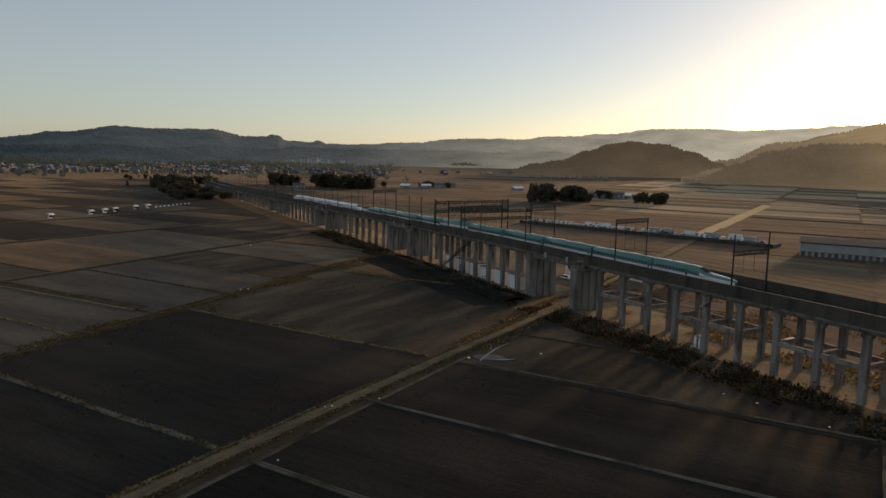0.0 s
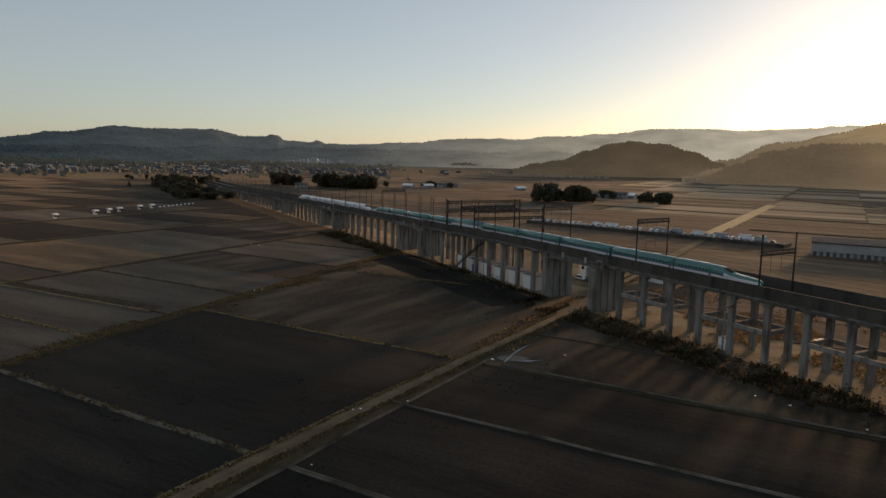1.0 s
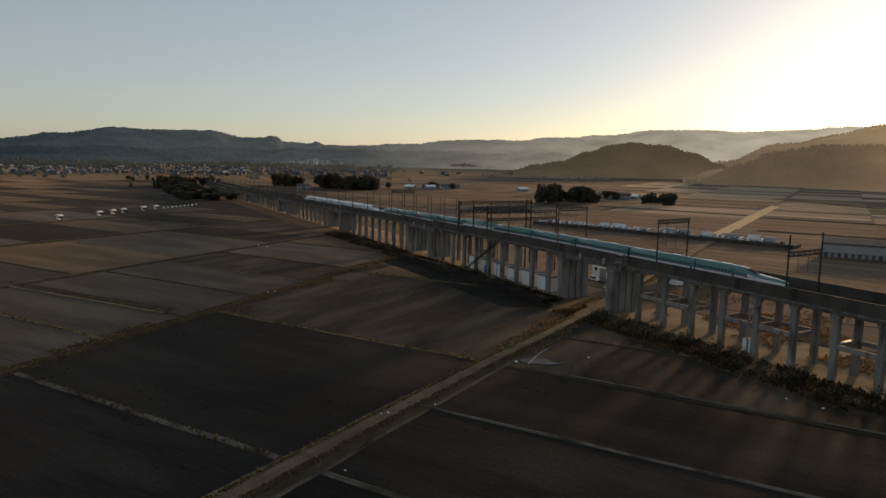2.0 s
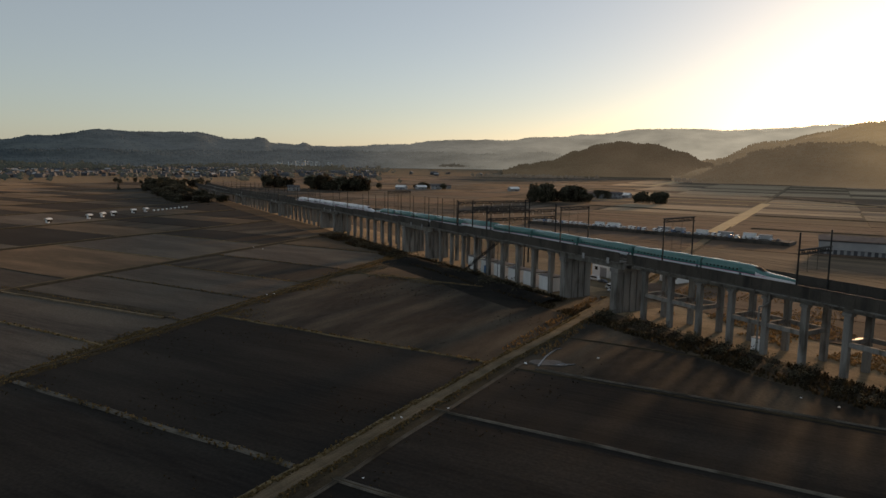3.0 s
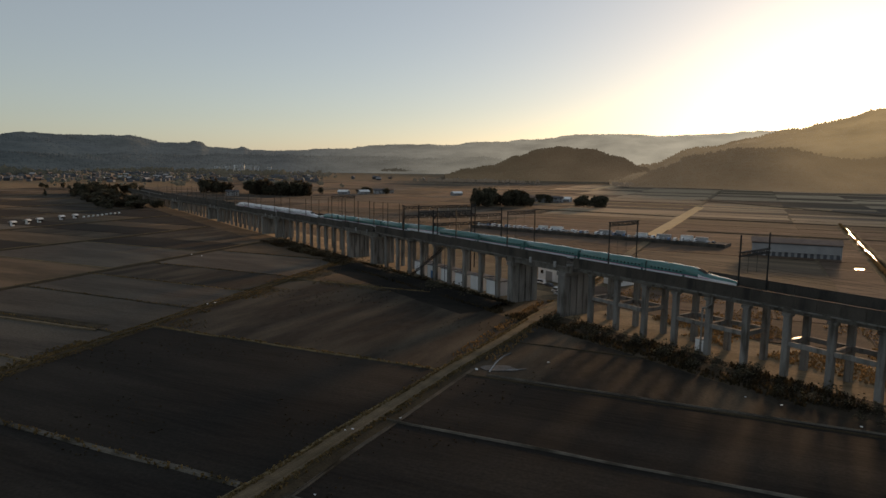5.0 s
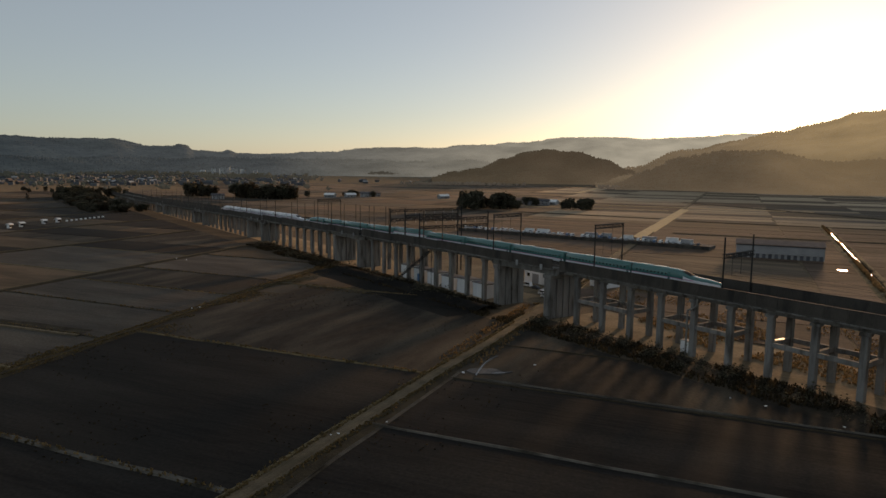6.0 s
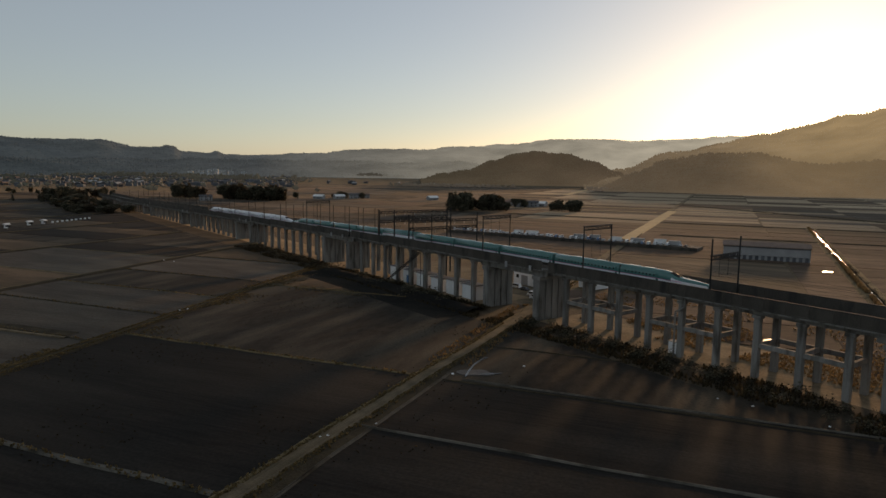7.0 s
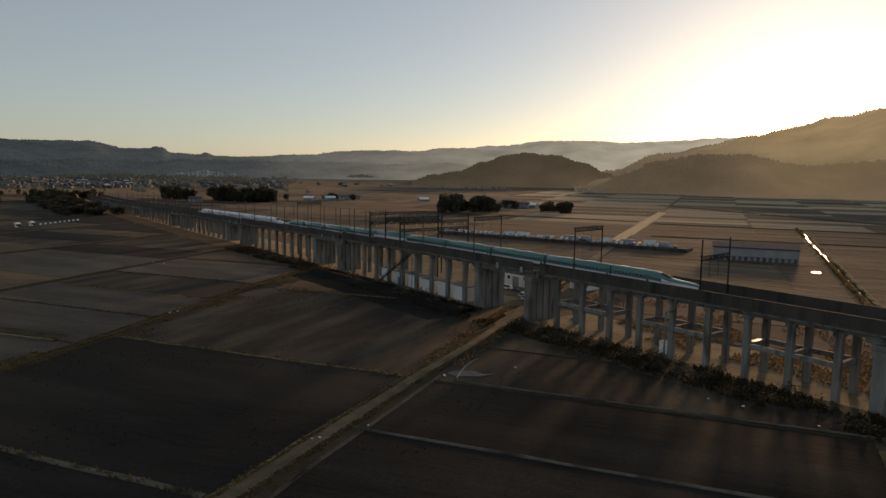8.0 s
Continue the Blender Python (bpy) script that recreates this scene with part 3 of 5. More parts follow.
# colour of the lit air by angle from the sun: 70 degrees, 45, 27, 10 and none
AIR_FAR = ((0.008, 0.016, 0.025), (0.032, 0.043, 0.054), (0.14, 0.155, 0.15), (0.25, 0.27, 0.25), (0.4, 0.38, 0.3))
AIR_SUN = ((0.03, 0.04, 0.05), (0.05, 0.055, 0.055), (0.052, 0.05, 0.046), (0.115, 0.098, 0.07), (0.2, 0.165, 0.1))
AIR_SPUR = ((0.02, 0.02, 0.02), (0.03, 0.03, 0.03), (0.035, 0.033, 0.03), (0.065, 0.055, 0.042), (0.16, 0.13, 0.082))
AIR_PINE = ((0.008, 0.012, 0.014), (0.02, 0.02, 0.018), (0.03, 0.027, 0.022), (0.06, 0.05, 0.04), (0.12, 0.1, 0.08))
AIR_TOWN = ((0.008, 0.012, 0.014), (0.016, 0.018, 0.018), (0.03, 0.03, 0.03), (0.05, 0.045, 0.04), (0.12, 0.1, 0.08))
M_HILLF = hill_material("hazy_far_woods", (0.014, 0.018, 0.018), (0.07, 0.075, 0.062), 1.0, AIR_FAR, 1.15, 0.9)
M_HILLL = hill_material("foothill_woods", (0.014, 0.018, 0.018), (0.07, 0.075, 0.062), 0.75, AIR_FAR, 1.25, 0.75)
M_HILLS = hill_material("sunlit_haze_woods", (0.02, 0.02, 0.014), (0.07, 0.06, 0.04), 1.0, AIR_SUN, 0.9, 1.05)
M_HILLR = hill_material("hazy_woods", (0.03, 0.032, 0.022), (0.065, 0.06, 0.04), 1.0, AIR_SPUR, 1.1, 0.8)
M_HILLM = hill_material("hazy_pine_woods", (0.016, 0.02, 0.012), (0.045, 0.045, 0.025), 1.0, AIR_PINE)
# distant trees emit too, a haze glow put into the leaves
M_FARLEAF = hill_material("hazy_far_leaves", (0.03, 0.032, 0.02), (0.08, 0.075, 0.05), 1.0, AIR_TOWN)
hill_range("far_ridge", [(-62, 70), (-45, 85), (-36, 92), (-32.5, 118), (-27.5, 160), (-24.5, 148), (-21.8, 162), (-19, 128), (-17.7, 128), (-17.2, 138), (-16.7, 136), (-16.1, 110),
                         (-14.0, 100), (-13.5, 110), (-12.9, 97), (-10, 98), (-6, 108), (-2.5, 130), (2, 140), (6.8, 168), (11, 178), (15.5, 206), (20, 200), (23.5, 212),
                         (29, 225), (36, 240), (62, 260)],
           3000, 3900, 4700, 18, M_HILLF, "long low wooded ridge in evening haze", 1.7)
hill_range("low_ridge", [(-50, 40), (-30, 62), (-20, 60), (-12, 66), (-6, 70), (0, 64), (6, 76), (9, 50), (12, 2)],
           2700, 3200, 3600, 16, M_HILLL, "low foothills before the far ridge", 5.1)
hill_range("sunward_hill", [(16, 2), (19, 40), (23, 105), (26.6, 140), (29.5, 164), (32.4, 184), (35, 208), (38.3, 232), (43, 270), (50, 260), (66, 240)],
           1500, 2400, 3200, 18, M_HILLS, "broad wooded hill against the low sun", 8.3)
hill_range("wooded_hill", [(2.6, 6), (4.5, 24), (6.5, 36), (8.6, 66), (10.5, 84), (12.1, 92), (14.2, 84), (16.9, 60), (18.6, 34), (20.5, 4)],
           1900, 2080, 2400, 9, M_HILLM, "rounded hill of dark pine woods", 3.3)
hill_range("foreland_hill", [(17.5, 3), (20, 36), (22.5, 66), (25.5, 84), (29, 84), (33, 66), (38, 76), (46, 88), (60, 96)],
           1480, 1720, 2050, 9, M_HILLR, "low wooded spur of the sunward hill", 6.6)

# ---- the viaduct: rigid frames of three bents, and girder spans between wall piers ----
BAY = 10.15
DECK, RAIL, TOP = 16.3, 17.2, 19.65      # soffit of the deck slab, rail head, top of the parapet
NEAR, FAR = -1.0, -9.6                   # the two rows of columns, in local y
EDGE_N, EDGE_F = 2.0, -12.6              # the deck's edges
MESHES = {}


def shared(key, make, mats, smooth=False):
    if key not in MESHES:
        MESHES[key] = mesh_from(key[0], make(), mats, smooth)
    return MESHES[key]


def column_mesh(h):
    bm = bmesh.new()
    box(bm, -0.74, 0.74, -0.74, 0.74, -0.6, h, bevel=0.12)
    box(bm, -1.1, 1.1, -0.95, 0.95, h - 0.8, h, bevel=0.1)
    return bm


def deck_parts(owner, x0, x1, z, girder):
    """Slab, parapets with ribs, kerbs, track beds and rails between x0 and x1."""
    part("deck_slab", boxed(x0 + 0.03, x1 - 0.03, EDGE_F + 0.02, EDGE_N - 0.02, z, z + 0.5, bevel=0.05), M_CONC, owner)
    for y, sg in ((EDGE_N, 1), (EDGE_F, -1)):
        bm = bmesh.new()
        y0, y1 = (y - 0.28, y) if sg > 0 else (y, y + 0.28)
        box(bm, x0 + 0.03, x1 - 0.03, y0, y1, z + 0.45, z + TOP - DECK, bevel=0.03)
        box(bm, x0 + 0.03, x1 - 0.03, y0 - 0.06, y1 + 0.06, z + TOP - DECK - 0.2, z + TOP - DECK + 0.02, bevel=0.03)
        box(bm, x0 + 0.03, x1 - 0.03, y0 - 0.05, y1 + 0.08 * (sg > 0), z + 0.4, z + 0.62, bevel=0.03)
        count = max(2, int((x1 - x0) / 5))
        wall = part("parapet", bm, M_PARAPET, owner)
        for k in range(count):
            x = x0 + (k + 0.5) * (x1 - x0) / count
            rib = shared(("rib",), lambda: boxed(-0.1, 0.1, -0.06, 0.06, 0.64, TOP - DECK - 0.22, bevel=0.02), M_PARAPET)
            part("rib", rib, None, wall).location = (x, y + sg * 0.05, z)
    for y in (NEAR - 2.15 + 0.0, FAR + 2.15):
        bed = part("track_bed", boxed(x0, x1, y - 1.35, y + 1.35, z + 0.5, z + 0.74), M_BALLAST, owner)
        for side in (-0.7175, 0.7175):
            bm = bmesh.new()
            box(bm, x0, x1, y + side - 0.075, y + side + 0.075, z + 0.74, z + 0.77)
            box(bm, x0, x1, y + side - 0.036, y + side + 0.036, z + 0.77, z + RAIL - DECK, bevel=0.01)
            part("rail", bm, M_RAIL, bed)
    depth = 2.1 if girder else 1.25
    rows = (NEAR + 0.2, -3.9, -6.7, FAR - 0.2) if girder else (NEAR, FAR)
    for y in rows:
        part("girder", boxed(x0 + 0.06, x1 - 0.06, y - 0.5, y + 0.5, z - depth, z - 0.004, bevel=0.06), M_CONC, owner)


def rigid_frame(s0):
    """Three bents of two columns, tied at half height along and across."""
    z = DECK - drop(s0 + BAY)
    f = thing("railway_viaduct", VIA @ Matrix.Translation((s0, 0, 0)), "grey concrete railway viaduct bay on paired square columns", "viaduct", "viaduct bays")
    deck_parts(f, -BAY / 2, 2.5 * BAY, z, False)
    h = z - 1.25
    col = shared(("column", round(h, 2)), lambda: column_mesh(h), M_CONC)
    for k in range(3):
        for y in (NEAR, FAR):
            part("column", col, None, f).location = (k * BAY, y, 0)
        part("cross_beam", boxed(k * BAY - 0.6, k * BAY + 0.6, FAR + 0.75, NEAR - 0.75, h - 0.5, z - 0.01, bevel=0.06), M_CONC, f)
    if z > 11 and s0 < 100:
        zt = 8.4 * z / DECK
        for k in range(3):
            part("tie_beam", boxed(k * BAY - 0.5, k * BAY + 0.5, FAR + 0.78, NEAR - 0.78, zt - 1.1, zt, bevel=0.07), M_CONC, f)
        for k in range(2):
            for y in (NEAR, FAR):
                part("tie_beam", boxed(k * BAY + 0.78, (k + 1) * BAY - 0.78, y - 0.5, y + 0.5, zt - 1.1, zt, bevel=0.07), M_CONC, f)
    return f


def girder_span(s0, s1):
    """A longer span over a road, carried by walls of joined columns."""
    z = DECK - drop((s0 + s1) / 2)
    g = thing("railway_viaduct", VIA @ Matrix.Translation((s0, 0, 0)), "concrete girder span over the lane between two wall piers", "viaduct", "viaduct spans")
    deck_parts(g, -3.6, s1 - s0 + 3.6 - 0.0, z, True)
    for x in (0, s1 - s0):
        top = z - 2.1
        for y, w in ((NEAR + 0.0, 1.35), (-3.9, 1.2), (-6.75, 1.2), (FAR, 1.35)):
            part("pier_column", boxed(x - 1.5, x + 1.5, y - w, y + w, -0.6, top - 1.2, bevel=0.12), M_CONC, g)
        part("pier_wall", boxed(x - 0.95, x + 0.95, FAR, NEAR, -0.6, top - 1.21), M_CONC, g)
        part("pier_cap", boxed(x - 1.9, x + 1.9, FAR - 1.7, NEAR + 1.7, top - 1.2, top, bevel=0.15), M_CONC, g)
    for x in (1.0, (s1 - s0) / 2):
        bm = bmesh.new()
        box(bm, x - 0.45, x + 0.45, EDGE_N + 0.09, EDGE_N + 0.55, z - 0.5, z + 1.3, bevel=0.05)
        part("sign_box", bm, M_WALLG, g, "pale grey box on the parapet")


PERIOD = 126.5
for period in range(-1, 7):
    o = period * PERIOD
    for k in range(3):
        if -100 < o + k * 3 * BAY < 820:
            rigid_frame(o + k * 3 * BAY)
    if o + 94 < 800:
        girder_span(o + 93.0, o + 118.0)

# ---- overhead line masts and portals ----
def mast(s, p, top, r=0.22, thick=False):
    m = thing("line_mast", VIA @ Matrix.Translation((s, -p, 0)), "slim dark steel overhead line mast on the viaduct edge", "mast", "line masts")
    z0 = DECK - drop(s) + 0.3
    bm = bmesh.new()
    tube(bm, (0, 0, z0), (0, 0, top - drop(s)), r, r * 0.8, 10)
    part("pole", bm, M_STEEL, m)
    part("bracket", boxed(-0.28, 0.28, -0.45, 0.45, z0, z0 + 1.1, bevel=0.05), M_STEEL, m)
    bm = bmesh.new()
    zz = RAIL - drop(s) + 5.6
    reach = -3.2 if p < 5 else 3.2
    tube(bm, (0, 0, zz + 1.2), (0, reach, zz + 1.2), 0.05)
    tube(bm, (0, 0, zz - 0.2), (0, reach, zz + 1.0), 0.05)
    tube(bm, (0, 0, zz), (0, reach * 0.8, zz - 0.35), 0.04)
    part("cantilever", bm, M_STEEL, m)
    return m


def portal(s, top, near=1.7, ahead=-1.5, stub=0.0):
    zt = top - drop(s)
    m = thing("line_portal", VIA @ Matrix.Translation((s, 0, 0)), "dark steel catenary portal spanning both tracks", "portal", "line portals")
    z0 = DECK - drop(s) + 0.3
    far = -12.0
    for x, y in ((ahead, near), (0, far)):
        bm = bmesh.new()
        tube(bm, (x, y, z0), (x, y, zt + stub), 0.23, 0.19, 10)
        part("pole", bm, M_STEEL, m)
    if near > EDGE_N:
        part("bracket", boxed(ahead - 0.35, ahead + 0.35, EDGE_N - 0.1, near + 0.3, z0, z0 + 0.6, bevel=0.05), M_STEEL, m)

    def on_beam(k, dx, dz):
        return Vector((ahead * (1 - k) + dx, near + (far - near) * k, zt - 0.1 + dz))
    bm = bmesh.new()
    for dz in (0.0, -1.0):
        for dx in (-0.3, 0.3):
            tube(bm, on_beam(-0.015, dx, dz), on_beam(1.015, dx, dz), 0.14, sides=6)
    n = 12
    for k in range(n):
        for dx in (-0.3, 0.3):
            tube(bm, on_beam(k / n, dx, 0.0 if k % 2 else -1.0), on_beam((k + 1) / n, dx, -1.0 if k % 2 else 0.0), 0.09, sides=6)
        tube(bm, on_beam(k / n, -0.3, 0.0), on_beam((k + 1) / n, 0.3, 0.0), 0.05, sides=6)
    part("truss_beam", bm, M_STEEL, m)
    for y in (NEAR - 2.15, FAR + 2.15):
        bm = bmesh.new()
        x = ahead * (1 - (y + 0.9 - near) / (far - near))
        tube(bm, (x, y + 0.9, zt - 1.1), (x, y + 0.9, RAIL - drop(s) + 5.2), 0.05, sides=6)
        tube(bm, (x, y + 0.9, RAIL - drop(s) + 5.6), (x, y - 0.6, RAIL - drop(s) + 5.6), 0.04, sides=6)
        part("hanger", bm, M_STEEL, m)


for s in (-64, -18, 74.0, 120.0, 262.0):
    portal(s, 31.7)
portal(32.4, 27.9, 1.75, -0.9, 4.0)
for s in (150, 163, 177, 190, 203, 216, 232, 246, 278, 296, 320, 345, 370, 395, 420, 445, 470, 500, 530, 560, 600, 640, 680):
    mast(s, -1.1, 30.5 if s < 260 else 29.0)
    if s > 210 and s % 2 == 0:
        mast(s, 12.5, 29.5)
for y in (NEAR - 2.15, FAR + 2.15):
    bm = bmesh.new()
    for z in (RAIL + 5.1, RAIL + 6.2):
        for s in range(-90, 640, 15):
            tube(bm, (s, y, z - drop(s)), (s + 15, y, z - drop(s + 15)), 0.02, sides=4)
    w = tagged(part("contact_wire", bm, M_STEEL), "thin overhead contact wire above the track", "wire", "contact wires")
    w.matrix_world = VIA

# ---- the trains ----
def car_section(w, z0, z1, n=7):
    """Half-profile of the body from the skirt up to the crown, as (half width, height)."""
    pts = [(w * 0.93, z0), (w * 0.985, z0 + 0.28), (w, z0 + 0.9), (w * 0.995, z0 + 1.5)]
    h, k = z1 - (z0 + 1.5), 6
    for i in range(1, k + 1):
        a = math.pi / 2 * i / k
        pts.append((w * 0.995 * math.cos(a) ** 0.55 if i < k else 0.0, z0 + 1.5 + h * math.sin(a) ** 0.92))
    return pts


NOSE = ((0, 0), (0.1, 0.03), (0.2, 0.11), (0.28, 0.22), (0.38, 0.37), (0.48, 0.44), (0.75, 0.5), (1.0, 0.62))


def nose_fall(k):
    """Share of the body's height lost at k, from the cab's shoulder (0) to the tip of the beak (1)."""
    return float(np.interp(k, [a for a, _ in NOSE], [b for _, b in NOSE]))


def car_body(length, w, z0, z1, nose=0.0):
    """Lofted body along local x from 0 to length; the last nose metres run out to a long flat beak at x = 0."""
    bm = bmesh.new()
    xs = [length, length - 0.06]
    xs += list(np.linspace(length - 0.5, nose, 6)) if nose else [length / 2, 0.06, 0.0]
    if nose:
        xs += [nose * (1 - t) for t in (0.06, 0.12, 0.18, 0.24, 0.3, 0.37, 0.45, 0.55, 0.65, 0.75, 0.84, 0.91, 0.96, 0.99, 1.0)]
    rows = []
    for x in xs:
        k = min(max(1 - x / nose, 0), 1) if nose and x < nose else 0.0
        wid = w * (1 - 0.10 * k - 0.62 * max(0, k - 0.6) ** 1.6 / 0.4 ** 1.6 * 0.9)
        crown = z1 - (z1 - z0) * nose_fall(k)
        if k > 0.985:
            crown -= 0.18
        ring = []
        base = car_section(w, z0, z1)
        for (hw, _), (_, hz) in zip(car_section(wid, z0, z1), base):
            zz = z0 + (hz - z0) * (crown - z0) / (z1 - z0)
            ring.append((hw, zz))
        inset = 0.06 if x in (xs[0], 0.0) and not (nose and x == 0.0) else 0.0
        full = [(-hw + inset, zz) for hw, zz in ring] + [(hw - inset, zz) for hw, zz in ring[-2::-1]]
        rows.append([bm.verts.new((x, y, zz)) for y, zz in full])
    m = len(rows[0])
    for r0, r1 in zip(rows, rows[1:]):
        for j in range(m - 1):
            f = bm.faces.new((r0[j], r0[j + 1], r1[j + 1], r1[j]))
            zc = sum(v.co.z for v in (r0[j], r0[j + 1], r1[j + 1], r1[j])) / 4
            low = 4 if nose and r1[j].co.x < nose * 0.72 else 2
            f.material_index = 1 if (j < low or j >= m - 1 - low) else 0
    bm.faces.new(rows[0][::-1])
    bm.faces.new(rows[-1])
    bmesh.ops.recalc_face_normals(bm, faces=bm.faces)
    return bm


def train_car(name, length, w, nose, paints, belt, label, windows):
    """A car whose front (or nose) is at local x = 0 and whose rail head is at z = 0."""
    c = thing(name, Matrix(), label, "train car", "train cars")
    part("body", car_body(length - 0.5, w, 0.35, 3.65, nose), paints, c, smooth=True)
    first = nose + 1.0 if nose else 0.9
    for sg in (-1, 1):
        part("belt", boxed(first - (nose * 0.55 if nose else 0.8), length - 0.6, sg * w - 0.012, sg * w + 0.012, 1.26, 1.36), belt, c, "thin coloured belt line")
        pitch = (length - first - 2.2) / windows
        for k in range(windows):
            x = first + 0.8 + pitch * k
            me = shared(("window", round(pitch, 3), w, sg), lambda: boxed(0, pitch * 0.42, sg * (w - 0.03) - 0.02, sg * (w - 0.03) + 0.02, 1.9, 2.28, bevel=0.015), M_GLASS)
            part("window", me, None, c).location = (x, sg * 0.012, 0)
        part("door", boxed(first - 0.35, first + 0.45, sg * w - 0.02, sg * w + 0.006, 0.75, 2.75, bevel=0.01), paints[0], c)
    for x in ((length * 0.66, length * 0.85) if nose else (length * 0.3, length * 0.66)):
        part("roof_unit", boxed(x - 2.0, x + 2.0, -0.85, 0.85, 3.45, 3.74, bevel=0.12, top=0.9), paints[0], c)
    for x in ((nose * 0.6 if nose else 3.2), length - 3.6):
        bm = bmesh.new()
        box(bm, x - 1.7, x + 1.7, -1.05, 1.05, 0.25, 0.62, bevel=0.08)
        for dx in (-1.25, 1.25):
            for y in (-0.72, 0.72):
                bmesh.ops.create_cone(bm, cap_ends=True, segments=16, radius1=0.43, radius2=0.43, depth=0.13,
                                      matrix=Matrix.Translation((x + dx, y, 0.43)) @ Matrix.Rotation(math.pi / 2, 4, "X"))
        part("bogie", bm, M_STEEL, c)
    part("gangway", boxed(length - 0.52, length - 0.02, -1.25, 1.25, 0.7, 3.4, bevel=0.08), M_RUBBER, c, "black gangway bellows")
    if nose:
        bm = bmesh.new()
        k0, k1 = nose * 0.61, nose * 0.81

        def crown(x, y):
            return 3.65 - 3.3 * nose_fall(1 - x / nose)
        grid = []
        for i in range(6):
            x = k0 + (k1 - k0) * i / 5
            grid.append([bm.verts.new((x, y, crown(x, y) + 0.07 - 0.09 * y * y)) for y in (-1.1, -0.55, 0, 0.55, 1.1)])
        for r0, r1 in zip(grid, grid[1:]):
            for j in range(4):
                bm.faces.new((r0[j], r0[j + 1], r1[j + 1], r1[j]))
        bmesh.ops.solidify(bm, geom=bm.faces[:], thickness=0.05)
        part("windscreen", bm, M_SCREEN, c, "dark wrap-round cab windscreen", smooth=True)
        for sg in (-1, 1):
            part("headlight", boxed(nose * 0.46, nose * 0.55, sg * 0.98 - 0.16, sg * 0.98 + 0.16, 2.0, 2.12, bevel=0.04), M_GLASS, c)
    return c


TRACK_Y = FAR + 2.15


def set_car(c, s, lean=0.0, off=0.0, yaw=0.0, flip=0.0, first=False):
    z = RAIL - drop(s) + (0.25 if not lean else 0.6)
    slope = -math.atan((drop(s + 25) - drop(s)) / 25)
    m = VIA @ Matrix.Translation((s, TRACK_Y + off, z)) @ Matrix.Rotation(yaw, 4, "Z") @ Matrix.Rotation(-slope, 4, "Y") @ Matrix.Rotation(radians(lean), 4, "X")
    if flip:
        m = m @ Matrix.Translation((flip, 0, 0)) @ Matrix.Rotation(math.pi, 4, "Z")
    if first:
        c.matrix_world = m
        return c
    return copy_thing(c, m)


JOINTS = [37.4, 65.6, 92.6, 119.0, 145.5, 172.0, 198.0, 223.2, 248.2, 273.2, 298.6]
lead = train_car("train_lead_car", 27.4, 1.68, 13.5, [M_GREEN, M_WHITE], M_PINK, "streamlined green and white high-speed train end car with long nose", 9)
set_car(lead, JOINTS[0], first=True)
lead.scale = (28.2 / 27.4, 1, 1)
mid_car = train_car("train_car", 26.2, 1.68, 0.0, [M_GREEN, M_WHITE], M_PINK, "green and white high-speed train car standing on the viaduct", 17)
set_car(mid_car, JOINTS[1], first=True)
for k in range(2, 9):
    if k == 5:
        ob = set_car(mid_car, JOINTS[k] + 0.2, lean=11.0, off=-0.3, yaw=radians(0.9))
        ob["label"] = "derailed green and white train car leaning off its track"
    else:
        set_car(mid_car, JOINTS[k], off=0.25 * math.sin(k * 2.1), yaw=radians(0.25 * math.cos(k * 1.7)))
set_car(lead, JOINTS[9], flip=25.2)
lead2 = train_car("train_lead_car", 22.6, 1.48, 11.0, [M_SILVER, M_SILVER], M_PINK, "silver-white narrow high-speed train end car coupled behind", 8)
set_car(lead2, 299.0, first=True)
mid2 = train_car("train_car", 20.6, 1.48, 0.0, [M_SILVER, M_SILVER], M_PINK, "silver-white narrow high-speed train car", 14)
set_car(mid2, 321.8, first=True)
for k in range(1, 5):
    set_car(mid2, 321.8 + 20.8 * k)
set_car(lead2, 321.8 + 104.0, flip=22.6)

# ---- vegetation ----
def clump(bm, c, r, rng, squash=0.8):
    """A small ragged leaf clump: a jittered octahedron with some sides missing."""
    k = [Vector((1, 0, 0)), Vector((0, 1, 0)), Vector((-1, 0, 0)), Vector((0, -1, 0)), Vector((0, 0, 1)), Vector((0, 0, -1))]
    spin = Matrix.Rotation(rng.uniform(0, 6.3), 3, Vector((rng.uniform(-1, 1), rng.uniform(-1, 1), 1)).normalized())
    vs = []
    for d in k:
        d = spin @ d
        v = c + Vector((d.x, d.y, d.z * squash)) * r * rng.uniform(0.55, 1.3)
        vs.append(bm.verts.new(v))
    for a in range(4):
        for t in (4, 5):
            if rng.random() < 0.86:
                bm.faces.new((vs[a], vs[(a + 1) % 4], vs[t]) if t == 4 else (vs[(a + 1) % 4], vs[a], vs[t]))


